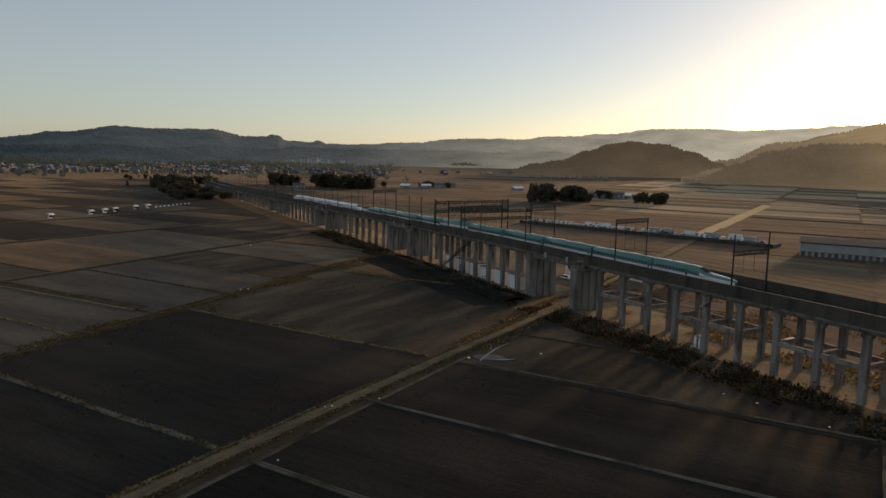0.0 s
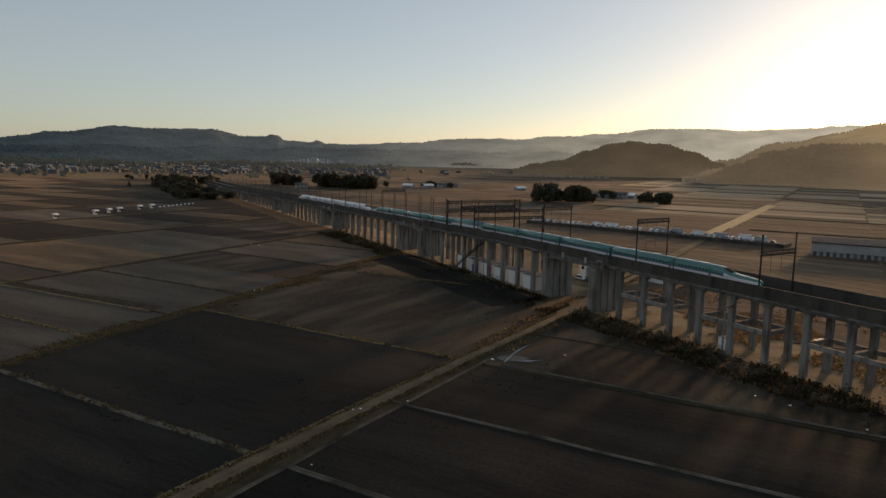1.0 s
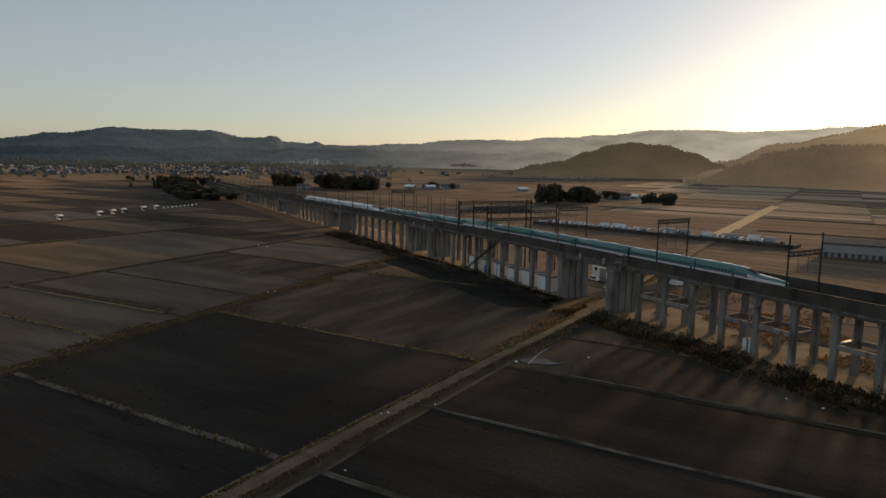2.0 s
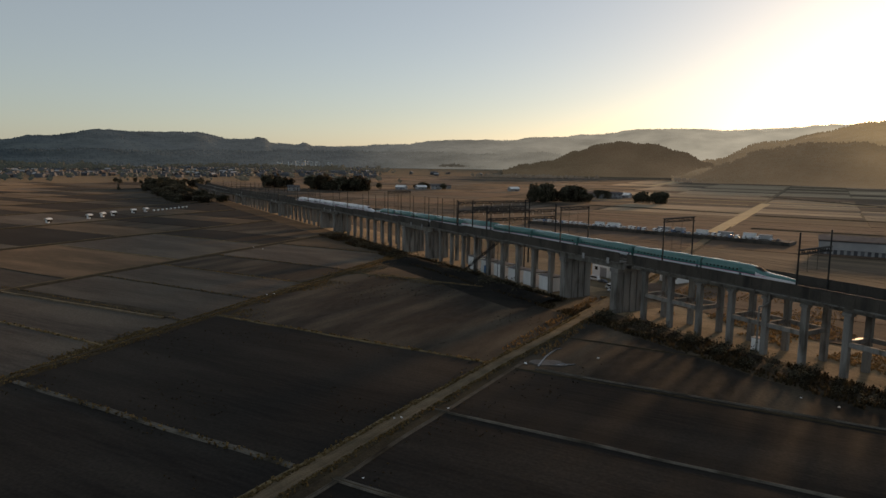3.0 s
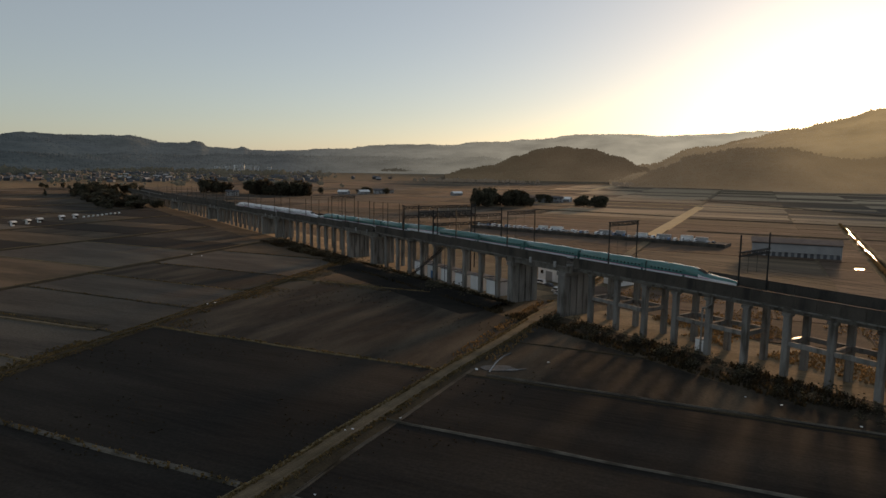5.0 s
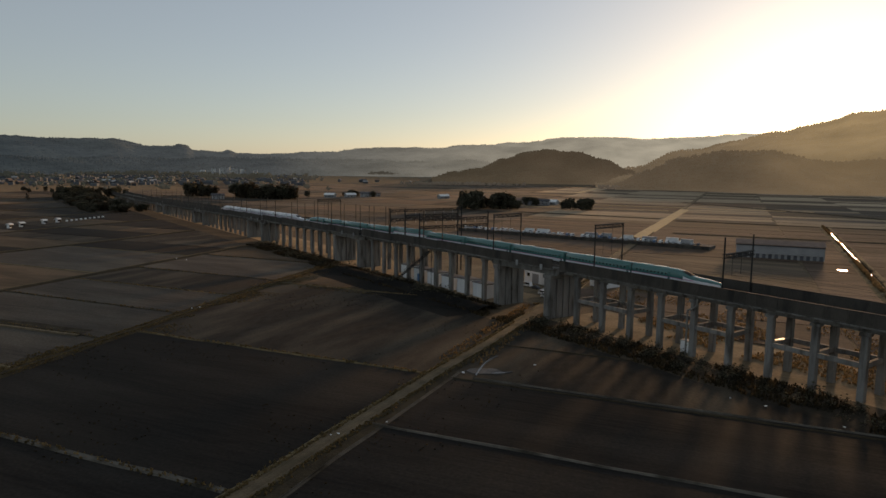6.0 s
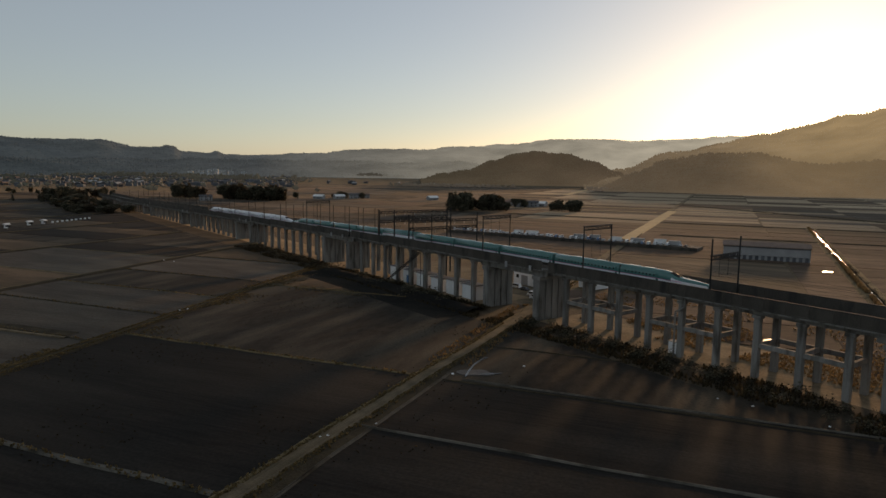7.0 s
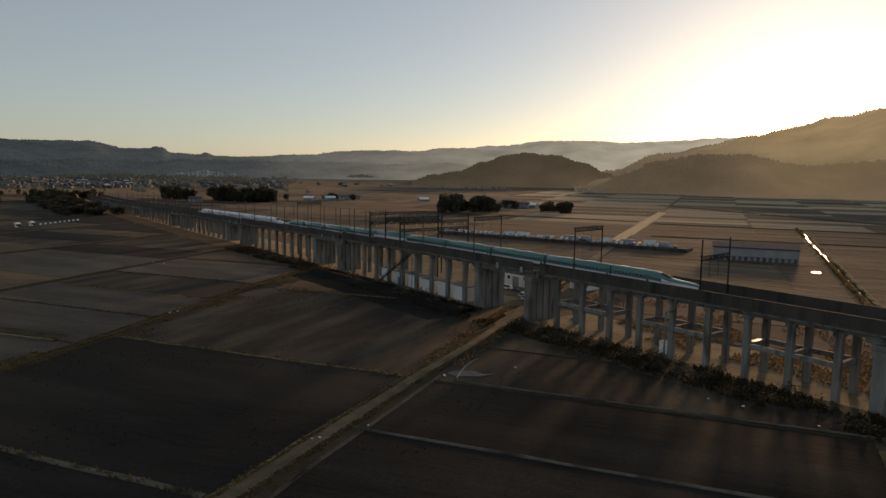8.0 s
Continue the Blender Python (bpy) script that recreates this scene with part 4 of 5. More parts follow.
def tree(seed, height, wide, leaf, label, count=150, cone=0.0, at=Matrix()):
    rng = random.Random(seed)
    t = thing("tree", at, label, "tree", "trees")
    bm = bmesh.new()
    bend = Vector((rng.uniform(-0.4, 0.4), rng.uniform(-0.4, 0.4), 0))
    z, p, r = -0.3, Vector((0, 0, -0.3)), height * 0.022
    for k in range(5):
        q = Vector((bend.x * k * 0.4, bend.y * k * 0.4, height * 0.16 * (k + 1)))
        tube(bm, p, q, r, r * 0.8, 7)
        p, r = q, r * 0.78
    tips = []
    for k in range(9):
        h = height * rng.uniform(0.25, 0.7)
        a = k * 2.4 + rng.uniform(-0.4, 0.4)
        tip = Vector((math.cos(a) * wide * 0.36, math.sin(a) * wide * 0.36, h + height * 0.13))
        tube(bm, (bend.x * h / height, bend.y * h / height, h), tip, height * 0.008, height * 0.003, 5)
        tips.append(tip)
    part("trunk", bm, M_BARK, t)
    bm = bmesh.new()
    lobes = [(Vector((rng.uniform(-1, 1) * wide * 0.27, rng.uniform(-1, 1) * wide * 0.27, height * rng.uniform(0.16, 0.78))), wide * rng.uniform(0.2, 0.34)) for _ in range(13)]
    for k in range(count):
        lc, lr = rng.choice(lobes)
        d = Vector((rng.gauss(0, 1), rng.gauss(0, 1), rng.gauss(0, 0.8))).normalized()
        c = lc + d * lr * rng.uniform(0.55, 1.08)
        if cone:
            f = max(0.12, 1 - cone * (c.z - height * 0.3) / (height * 0.75))
            c.x, c.y = c.x * f, c.y * f
        c.z = min(max(c.z, height * 0.05), height)
        clump(bm, c, wide * rng.uniform(0.06, 0.12), rng)
    part("crown", bm, leaf, t)
    return t


def grove(cx, cy, half_a, half_b, count, hmin, hmax, models, seed):
    """Scatters copies of the model trees over an ellipse lying along the farm grid."""
    rng = random.Random(seed)
    for k in range(count):
        r, a = math.sqrt(rng.random()), rng.uniform(0, 6.283)
        off = FW * (half_a * r * math.cos(a)) + FL * (half_b * r * math.sin(a))
        m = rng.choice(models)
        h = rng.uniform(hmin, hmax) / m[1]
        ob = copy_thing(m[0], pose(cx + off.x, cy + off.y, 0, rz=rng.uniform(0, 360)))
        ob.scale = (h * rng.uniform(0.9, 1.15), h * rng.uniform(0.9, 1.15), h)


OAK = [(tree(3, 16, 14, M_LEAF, "dark broad-crowned evergreen tree in a field grove", 300, at=pose(70, 752, 0)), 16),
       (tree(4, 18, 12, M_LEAF, "tall dark evergreen tree in a field grove", 280, at=pose(92, 760, 0)), 18),
       (tree(5, 20, 9, M_LEAF, "slender dark conifer in a field grove", 240, 0.85, at=pose(60, 756, 0)), 20),
       (tree(6, 14, 13, M_LEAF2, "bare brown winter tree among evergreens", 200, at=pose(112, 770, 0)), 14)]
grove(58, 755, 17, 9, 10, 11, 24, OAK[:3], 1)
grove(98, 768, 27, 10, 24, 10, 20, OAK, 2)
grove(184, 752, 15, 7, 14, 9, 15, OAK[:2], 3)
grove(150, 836, 14, 10, 5, 7, 12, OAK, 4)
grove(-300, 1005, 32, 14, 24, 12, 22, OAK, 5)
grove(-200, 965, 56, 18, 58, 10, 24, OAK, 6)
grove(-160, 985, 30, 12, 10, 8, 14, OAK, 16)
grove(-70, 1030, 34, 9, 12, 6, 11, OAK, 7)
grove(-430, 930, 36, 70, 26, 9, 17, OAK, 8)
grove(-520, 1120, 60, 80, 20, 5, 9, OAK, 18)

rng = random.Random(14)
for k in range(80):
    s = rng.uniform(640, 960)
    m = rng.choice(OAK)
    ob = copy_thing(m[0], pose(*via(s, rng.uniform(-60, -8)), rz=rng.uniform(0, 360)))
    h = rng.uniform(5, 9) / m[1]
    ob.scale = (h * 2.0, h * 2.0, h)

# far woods and hedges: uncountable
rng = random.Random(9)
bm = bmesh.new()
for cx, cy, ra, rb, n in ((-72, 2780, 66, 22, 240), (300, 2050, 120, 40, 200), (-1150, 1900, 260, 60, 300), (-1500, 2200, 200, 60, 200),
                          (-800, 2350, 300, 50, 260), (560, 1500, 130, 12, 140), (-420, 2000, 200, 30, 150), (150, 1650, 160, 10, 120), (900, 1450, 240, 16, 200)):
    for k in range(n):
        r, a = math.sqrt(rng.random()), rng.uniform(0, 6.283)
        x, y = cx + ra * r * math.cos(a), cy + rb * r * math.sin(a)
        h = rng.uniform(5, 11) if rb < 20 else rng.uniform(9, 26) * (1 - 0.5 * r)
        clump(bm, Vector((x, y, h * 0.5)), h * 0.62, rng, 0.9)
tagged(part("hazy_far_woods", bm, M_FARLEAF), "far dark clumps of woodland in the haze", "woods", kind="stuff")

# trees over the wooded hills
def hill_trees(name, base, count, size, mat, seed, label, facing=80.0):
    ob = bpy.data.objects[base]
    rng = random.Random(seed)
    me = ob.data
    bm = bmesh.new()
    polys = [p for p in me.polygons if p.center.z > 2]
    for k in range(count):
        p = rng.choice(polys)
        c = Vector((0, 0, 0))
        ws = [rng.random() for _ in p.vertices]
        for w, vi in zip(ws, p.vertices):
            c += me.vertices[vi].co * (w / sum(ws))
        s = size * rng.uniform(0.5, 1.25)
        clump(bm, c + Vector((0, 0, s * 0.35)), s, rng, 1.15)
    tagged(part(name, bm, mat), label, "woods", kind="stuff")


# pine crowns share the hill's emitted haze
M_PINE = hill_material("hazy_pine_crowns", (0.022, 0.026, 0.016), (0.06, 0.058, 0.034), 1.0, AIR_PINE)
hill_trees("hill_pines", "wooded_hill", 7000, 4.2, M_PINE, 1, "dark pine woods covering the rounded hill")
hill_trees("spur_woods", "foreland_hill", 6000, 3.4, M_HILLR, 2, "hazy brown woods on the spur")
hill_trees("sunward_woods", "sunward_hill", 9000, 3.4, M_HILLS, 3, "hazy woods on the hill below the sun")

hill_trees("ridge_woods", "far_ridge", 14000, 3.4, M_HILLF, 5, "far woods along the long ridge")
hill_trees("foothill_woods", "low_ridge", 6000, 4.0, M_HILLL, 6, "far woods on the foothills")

def off_lane(q):
    b = q.x * FL.x + q.y * FL.y
    return abs(q.x * FW.x + q.y * FW.y + 82 - bend(-82, b)) > 2.3


# scrub and dry reeds along the foot of the viaduct
def shrub(seed, h, mat, label, at):
    rng = random.Random(seed)
    t = thing("shrub", at, label, "shrub", "shrubs")
    bm = bmesh.new()
    for k in range(8):
        a = rng.uniform(0, 6.28)
        tube(bm, (0, 0, -0.1), (math.cos(a) * h * 0.4, math.sin(a) * h * 0.4, h * rng.uniform(0.5, 0.9)), 0.03, 0.012, 4)
    part("stem", bm, M_BARK, t)
    bm = bmesh.new()
    for k in range(70):
        d = Vector((rng.gauss(0, 0.45), rng.gauss(0, 0.45), abs(rng.gauss(0.4, 0.3)))) * h
        clump(bm, Vector((d.x, d.y, min(d.z, h))), h * rng.uniform(0.06, 0.13), rng)
    part("foliage", bm, mat, t)
    return t


SHRUBS = [shrub(1, 1.6, M_SCRUB, "dark leafless scrub bush beside the viaduct", pose(*via(24, -7))),
          shrub(2, 2.2, M_LEAF, "dark evergreen bush beside the viaduct", pose(*via(36, -3))),
          shrub(3, 1.2, M_SCRUB, "low brown scrub bush beside the viaduct", pose(*via(12, -10)))]
rng = random.Random(21)
for k in range(100):
    s = rng.uniform(-20, 92)
    p = rng.choice((rng.uniform(-13, -1.5), rng.gauss(-5, 3), rng.uniform(-14, -6)))
    if -1.2 < p < 11.5 or not off_lane(via(s, p)):
        continue
    ob = copy_thing(rng.choice(SHRUBS), pose(*via(s, p), rz=rng.uniform(0, 360)))
    z = rng.uniform(0.5, 1.25)
    ob.scale = (z * 1.2, z * 1.2, z)
for s in (43.5, 44.6, 42.2, 71, 84, 60, 27, 25):
    ob = copy_thing(SHRUBS[1], pose(*via(s, rng.uniform(-2.5, -1.2)), rz=rng.uniform(0, 360)))
for k in range(120):
    s = rng.uniform(124, 330)
    ob = copy_thing(rng.choice(SHRUBS), pose(*via(s, rng.gauss(-8, 3.0)), rz=rng.uniform(0, 360)))
    z = rng.uniform(0.8, 1.6)
    ob.scale = (z * 1.3, z * 1.3, z)

# dry grass tufts: lane verges, bunds and the strip by the viaduct
def tufts(name, places, mat, label, seed, hmin=0.25, hmax=0.8):
    rng = random.Random(seed)
    verts, faces = [], []
    for x, y, z in places:
        if name != "verge_grass" and not off_lane(Vector((x, y))):
            continue
        for b in range(3):
            a = rng.uniform(0, 6.283)
            h, w = rng.uniform(hmin, hmax), rng.uniform(0.12, 0.3)
            dx, dy = math.cos(a) * w, math.sin(a) * w
            lx, ly = rng.uniform(-0.3, 0.3) * h, rng.uniform(-0.3, 0.3) * h
            i = len(verts)
            verts += [(x - dx, y - dy, z - 0.05), (x + dx, y + dy, z - 0.05), (x + dx * 0.6 + lx, y + dy * 0.6 + ly, z + h), (x - dx * 0.7 + lx, y - dy * 0.7 + ly, z + h * 0.8)]
            faces.append((i, i + 1, i + 2, i + 3))
    me = bpy.data.meshes.new(name)
    me.from_pydata(verts, [], faces)
    me.materials.append(mat)
    return tagged(new(name, me), label, "grass", kind="stuff")


# near-black tone puts the shade of viaduct and sheds into the bank
M_BANKSHADE = field_material("shaded_bank_soil", (0.006, 0.0055, 0.005), (0.015, 0.013, 0.0105), (0.022, 0.018, 0.013), (0.3, 0.3, 1), 0.1, sheen=0.0)
M_TUFT = material("straw_tufts", (0.09, 0.066, 0.032), (0.24, 0.17, 0.085), 0.9, scale=0.2, fine=1.5, bump=0.0, spec=0.1, islands=0.4, leafy=0.5)
# reed colour carries the orange warmth of the low sun
M_REED = material("sun_orange_reeds", (0.16, 0.1, 0.05), (0.36, 0.22, 0.1), 0.9, scale=0.2, fine=1.5, bump=0.0, spec=0.1, islands=0.4, leafy=0.5)
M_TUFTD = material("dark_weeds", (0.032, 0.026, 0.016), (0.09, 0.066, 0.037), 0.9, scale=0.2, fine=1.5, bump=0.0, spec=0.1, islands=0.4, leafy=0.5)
rng = random.Random(31)
pl = []
for a in (-177, -82):
    for k in range(5200):
        b = rng.uniform(20, 330)
        sg = rng.choice((-1, 1))
        wide = 1.75 if a == -82 else 1.2
        q = farm(a + bend(a, b) + sg * (wide + abs(rng.gauss(0.1, 0.6)) - 0.3), b)
        if not -13 < across(q.x, q.y) < 30:
            pl.append((q.x, q.y, 0.3))
for ci in (9, 10):
    for n in range(1700):
        a = rng.uniform(LANES[ci] + 2, LANES[ci + 1] - 2)
        q = farm(a, rng.choice([b for b in ROWS[ci] if b < 300]) + rng.gauss(0, 0.4))
        if across(q.x, q.y) < -15 and q.y > 20:
            pl.append((q.x, q.y, 0.2))
tufts("verge_grass", pl, M_TUFT, "dry straw grass tufts on lane verges and bunds", 1, 0.12, 0.5)
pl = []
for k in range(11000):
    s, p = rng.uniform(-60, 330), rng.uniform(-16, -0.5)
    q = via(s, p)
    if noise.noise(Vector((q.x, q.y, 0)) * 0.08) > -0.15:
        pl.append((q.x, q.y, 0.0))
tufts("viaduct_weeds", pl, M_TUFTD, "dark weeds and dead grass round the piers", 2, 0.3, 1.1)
pl = []
for k in range(2200):
    q = farm(rng.uniform(-175, -60), rng.uniform(60, 220))
    if across(q.x, q.y) < -16 and noise.noise(Vector((q.x, q.y, 5)) * 0.05) > 0.08:
        pl.append((q.x, q.y, 0.12))
tufts("field_stubble", pl, M_TUFTD, "patches of brown stubble and weeds in the paddies", 3, 0.06, 0.2)

pl = []
for k in range(22000):
    s, p = rng.uniform(-110, 112), rng.uniform(11.5, 46) if k % 3 else rng.uniform(46, 110)
    q = via(s, p)
    if noise.noise(Vector((q.x, q.y, 9)) * 0.06) > -0.05:
        pl.append((q.x, q.y, 0.0))
for k in range(500):
    q = farm(-80 + rng.choice((-1, 1)) * rng.uniform(3.0, 6), rng.uniform(150, 225))
    pl.append((q.x, q.y, 0.05))
tufts("dry_reeds", pl, M_REED, "dry reeds and grass behind the piers, low sun put into their orange", 4, 0.2, 0.7)
pl = []
for k in range(4500):
    b = rng.uniform(140, 270)
    q = farm(-177 + bend(-177, b) + rng.gauss(3, 4.0), b)
    if noise.noise(Vector((q.x, q.y, 4)) * 0.05) > 0.0 and across(q.x, q.y) < -17:
        pl.append((q.x, q.y, 0.12))
for k in range(1200):
    b = rng.uniform(86, 118)
    q = farm(-177 + bend(-177, b) + rng.gauss(-2, 2.0), b)
    pl.append((q.x, q.y, 0.15))
for k in range(4000):
    q = farm(rng.uniform(-185, -92), rng.uniform(216, 262))
    if noise.noise(Vector((q.x, q.y, 7)) * 0.06) > 0.1 and across(q.x, q.y) < -24:
        pl.append((q.x, q.y, 0.12))
tufts("fallow_grass", pl, M_TUFT, "short dead grass along the second lane and fallow corner", 6, 0.08, 0.26)
pl = []
for k in range(9000):
    b = rng.uniform(230, 650)
    if 300 < b < 308 or (395 < b < 650 and noise.noise(Vector((b * 0.11, 0, 0))) < (0.3 if 440 < b < 570 else 0.0)):
        continue
    q = farm(36 + 14 * (b - 280) / 400 - 1.7 + rng.gauss(0, 0.35), b)
    pl.append((q.x, q.y, 0.7))
tufts("canal_reeds", pl, M_REED, "dry reeds standing along the canal bank", 5, 0.7, 1.5)

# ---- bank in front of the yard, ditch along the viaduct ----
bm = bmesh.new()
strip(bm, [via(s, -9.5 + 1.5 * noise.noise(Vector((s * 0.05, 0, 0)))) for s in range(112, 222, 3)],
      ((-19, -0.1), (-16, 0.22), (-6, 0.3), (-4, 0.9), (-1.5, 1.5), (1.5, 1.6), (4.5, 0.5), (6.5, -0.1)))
tagged(part("bank", bm, M_BANKSHADE, smooth=True), "low scrub-covered earth bank beside the viaduct", "bank", kind="structure")
for b, a0, a1 in ((139.2, -72, 16),):
    bm = bmesh.new()
    strip(bm, wobble(farm(a0, b), farm(a1, b), 4, 0.4), ((-0.4, 0.0), (-0.3, 0.3), (-0.18, 0.32), (-0.14, 0.12), (0.14, 0.12), (0.18, 0.32), (0.3, 0.3), (0.4, 0.0)))
    tagged(part("field_ditch", bm, M_LIP), "narrow concrete-lipped field ditch", "ditch", "ditches", "structure")

# puddles and a torn plastic sheet at the field's corner
def puddle(x, y, rx, ry, turn, z, seed, mat, name, label, cat):
    rng = random.Random(seed)
    bm = bmesh.new()
    ring = []
    for k in range(20):
        a = 2 * math.pi * k / 20
        r = 1 + 0.35 * noise.noise(Vector((math.cos(a) * 1.3, math.sin(a) * 1.3, seed)))
        ring.append(bm.verts.new((rx * r * math.cos(a), ry * r * math.sin(a), 0)))
    f = bm.faces.new(ring)
    ex = bmesh.ops.extrude_face_region(bm, geom=[f])
    for v in ex["geom"]:
        if isinstance(v, bmesh.types.BMVert):
            v.co.z -= 0.12
    bmesh.ops.recalc_face_normals(bm, faces=bm.faces)
    ob = part(name, bm, mat)
    ob.matrix_world = pose(x, y, z, rz=turn)
    return tagged(ob, label, cat, cat + "s" if cat == "puddle" else "")


M_MUD = material("wet_grey_mud", (0.03, 0.028, 0.026), (0.085, 0.08, 0.075), 0.55, scale=0.5, fine=2.5, bump=0.4, stain=(0.03, 0.028, 0.025), stain_scale=0.3)
puddle(3.6, 161.6, 4.2, 2.4, -14, 0.235, 4, M_MUD, "mud_patch", "drying grey mud patch at the field corner", "mud")
puddle(7.5, 160.4, 2.6, 0.35, 8, 0.25, 2, M_WATER, "puddle", "shallow puddle at the edge of the mud", "puddle")
bm = bmesh.new()
strip(bm, [Vector(v) for v in ((1.2, 158.6, 0.1), (2.0, 161.2, 0.1), (3.2, 164.6, 0.1), (4.6, 168.2, 0.1), (6.4, 171.6, 0.1), (8.6, 174.4, 0.1))],
      ((-0.3, 0.0), (-0.2, 0.17), (0.2, 0.17), (0.3, 0.0)))
tagged(part("puddle", bm, M_WATER), "curved wet wheel rut reflecting the sky", "puddle", "puddles")
puddle(197.0, 316.0, 2.0, 2.4, 20, 0.3, 4, M_WATER, "puddle", "bright flooded corner beside the canal", "puddle")
M_PLASTIC = material("white_plastic", (0.6, 0.62, 0.64), (0.8, 0.81, 0.82), 0.35, scale=1, fine=5, bump=0.3)
rng = random.Random(5)


def litter(x, y, z, size, seed):
    """A crumpled scrap of plastic sheet."""
    r = random.Random(seed)
    bm = bmesh.new()
    bmesh.ops.create_icosphere(bm, subdivisions=2, radius=size * 0.6)
    for v in bm.verts:
        v.co = Vector((v.co.x * 1.4, v.co.y, v.co.z * 0.5)) * r.uniform(0.7, 1.2)
    ob = part("plastic_scrap", bm, M_PLASTIC)
    ob.matrix_world = pose(x, y, z, rz=r.uniform(0, 360))
    tagged(ob, "crumpled white plastic scrap lying in the field", "litter", "plastic scraps")


for x, y, z, sz in ((-1.6, 160.0, 0.5, 0.6), (16.5, 166.0, 0.3, 0.4), (58.0, 136.0, 0.3, 0.4), (66.5, 124.0, 0.5, 0.4), (53, 141, 0.3, 0.3),
                    (-19.0, 129.8, 0.55, 0.3), (-27.5, 124.5, 0.6, 0.35), (-28.8, 124.0, 0.6, 0.25), (-84, 232, 0.6, 0.5), (-82, 234, 0.6, 0.4),
                    (39.5, 193.5, 0.3, 0.35), (37.5, 195.0, 0.3, 0.3), (-126, 352, 0.4, 0.6), (-120, 348, 0.4, 0.5), (62.5, 164.2, 0.3, 0.3), (-31, 100.5, 0.5, 0.25)):
    litter(x, y, z, sz, int(x * 7 + y))

# ---- canal ----
canal = [farm(36 + 14 * (b - 280) / 400, b) for b in range(230, 665, 15)]
bm = bmesh.new()
strip(bm, canal, ((-1.3, 0.25), (1.3, 0.25)))
tagged(part("canal_water", bm, M_WATER), "still canal water mirroring the low sun", "water", kind="structure")
for sg in (-1, 1):
    bm = bmesh.new()
    prof = [(sg * 1.25, 0.1), (sg * 1.3, 0.75), (sg * 1.7, 0.78), (sg * 3.2, 0.6), (sg * 5.0, -0.1)]
    strip(bm, canal, prof if sg > 0 else prof[::-1])
    tagged(part("canal_bank", bm, M_BUND), "grassy canal bank with a concrete lip", "bank", "canal banks", "structure")
for k in range(70):
    i = rng.randrange(len(canal) - 1)
    q = canal[i].lerp(canal[i + 1], rng.random()) + Vector((FW.x, FW.y, 0)) * rng.choice((-1.2, 1.2, -1.7, 0.2))
    ob = copy_thing(SHRUBS[2], pose(q.x, q.y, 0.5, rz=rng.uniform(0, 360)))
    ob.scale = (1.2, 1.2, 1.2)

# ---- cars ----
def car(paint, van, at, label):
    c = thing("van" if van else "car", at, label, "van" if van else "car", "parked vehicles")
    L, W, H = (4.7, 1.75, 1.95) if van else (4.2, 1.7, 1.45)
    belt = 0.95
    bm = bmesh.new()
    box(bm, -L / 2, L / 2, -W / 2, W / 2, 0.28, belt, bevel=0.12)
    cab = box(bm, -L * 0.46 if van else -L * 0.36, L * 0.36 if van else L * 0.24, -W * 0.46, W * 0.46, belt - 0.05, H, bevel=0.1, top=0.9 if van else 0.8)
    part("body", bm, paint, c)
    for sg in (-1, 1):
        part("side_window", boxed(-L * 0.4 if van else -L * 0.3, L * 0.3 if van else L * 0.18, sg * W * 0.445 - 0.02, sg * W * 0.445 + 0.02, belt + 0.08, H - 0.2), M_GLASS, c)
    part("windscreen", boxed(L * 0.34 if van else L * 0.215, L * 0.36 if van else L * 0.235, -W * 0.4, W * 0.4, belt + 0.06, H - 0.18), M_GLASS, c)
    for x in (-L * 0.3, L * 0.3):
        for y in (-W / 2 + 0.06, W / 2 - 0.06):
            bm = bmesh.new()
            bmesh.ops.create_cone(bm, cap_ends=True, segments=14, radius1=0.32, radius2=0.32, depth=0.2, matrix=Matrix.Rotation(math.pi / 2, 4, "X"))
            wheel = part("wheel", bm, M_RUBBER, c)
            wheel.location = (x, y, 0.32)
            bm = bmesh.new()
            bmesh.ops.create_cone(bm, cap_ends=True, segments=12, radius1=0.19, radius2=0.19, depth=0.23, matrix=Matrix.Rotation(math.pi / 2, 4, "X"))
            part("rim", bm, M_WALLG, wheel)
    return c


CARS = []
for k, paint in enumerate(M_CARS):
    hue = ("white", "silver", "black", "blue", "grey")[k]
    q = via(123 + k * 0.1, 19.5)
    CARS.append(car(paint, k in (0, 3), pose(0, 0, 0), f"parked {hue} {'van' if k in (0, 3) else 'car'} standing in a row"))

# ---- raised road with a line of stored vehicles and containers ----
E0, E1 = Vector((30, 507, 0)), Vector((168, 394, 0))
ED = (E1 - E0).normalized()
EN = Vector((-ED.y, ED.x, 0))            # away from the viaduct
if EN.y < 0:
    EN = -EN
yard = thing("raised_road", pose(E0.x, E0.y, 0, rz=math.degrees(math.atan2(ED.y, ED.x))), "raised road on a dark retaining wall with railing", "road", kind="structure")
LEN = (E1 - E0).length
part("retaining_wall", boxed(0, LEN, -0.4, 0.0, -0.4, 2.3, bevel=0.05), M_PARAPET, yard)
part("roadway", boxed(0, LEN, 0.0, 14, -0.4, 2.0), M_BALLAST, yard)
for k in range(int(LEN / 6)):
    part("railing_post", shared(("railing_post",), lambda: boxed(-0.06, 0.06, -0.06, 0.06, 2.0, 3.1), M_STEEL), None, yard).location = (k * 6 + 2, 0.3, 0)
part("railing_bar", boxed(0, LEN, 0.26, 0.34, 2.95, 3.05), M_STEEL, yard)
rng = random.Random(41)
turn = math.degrees(math.atan2(ED.y, ED.x))
used = set()
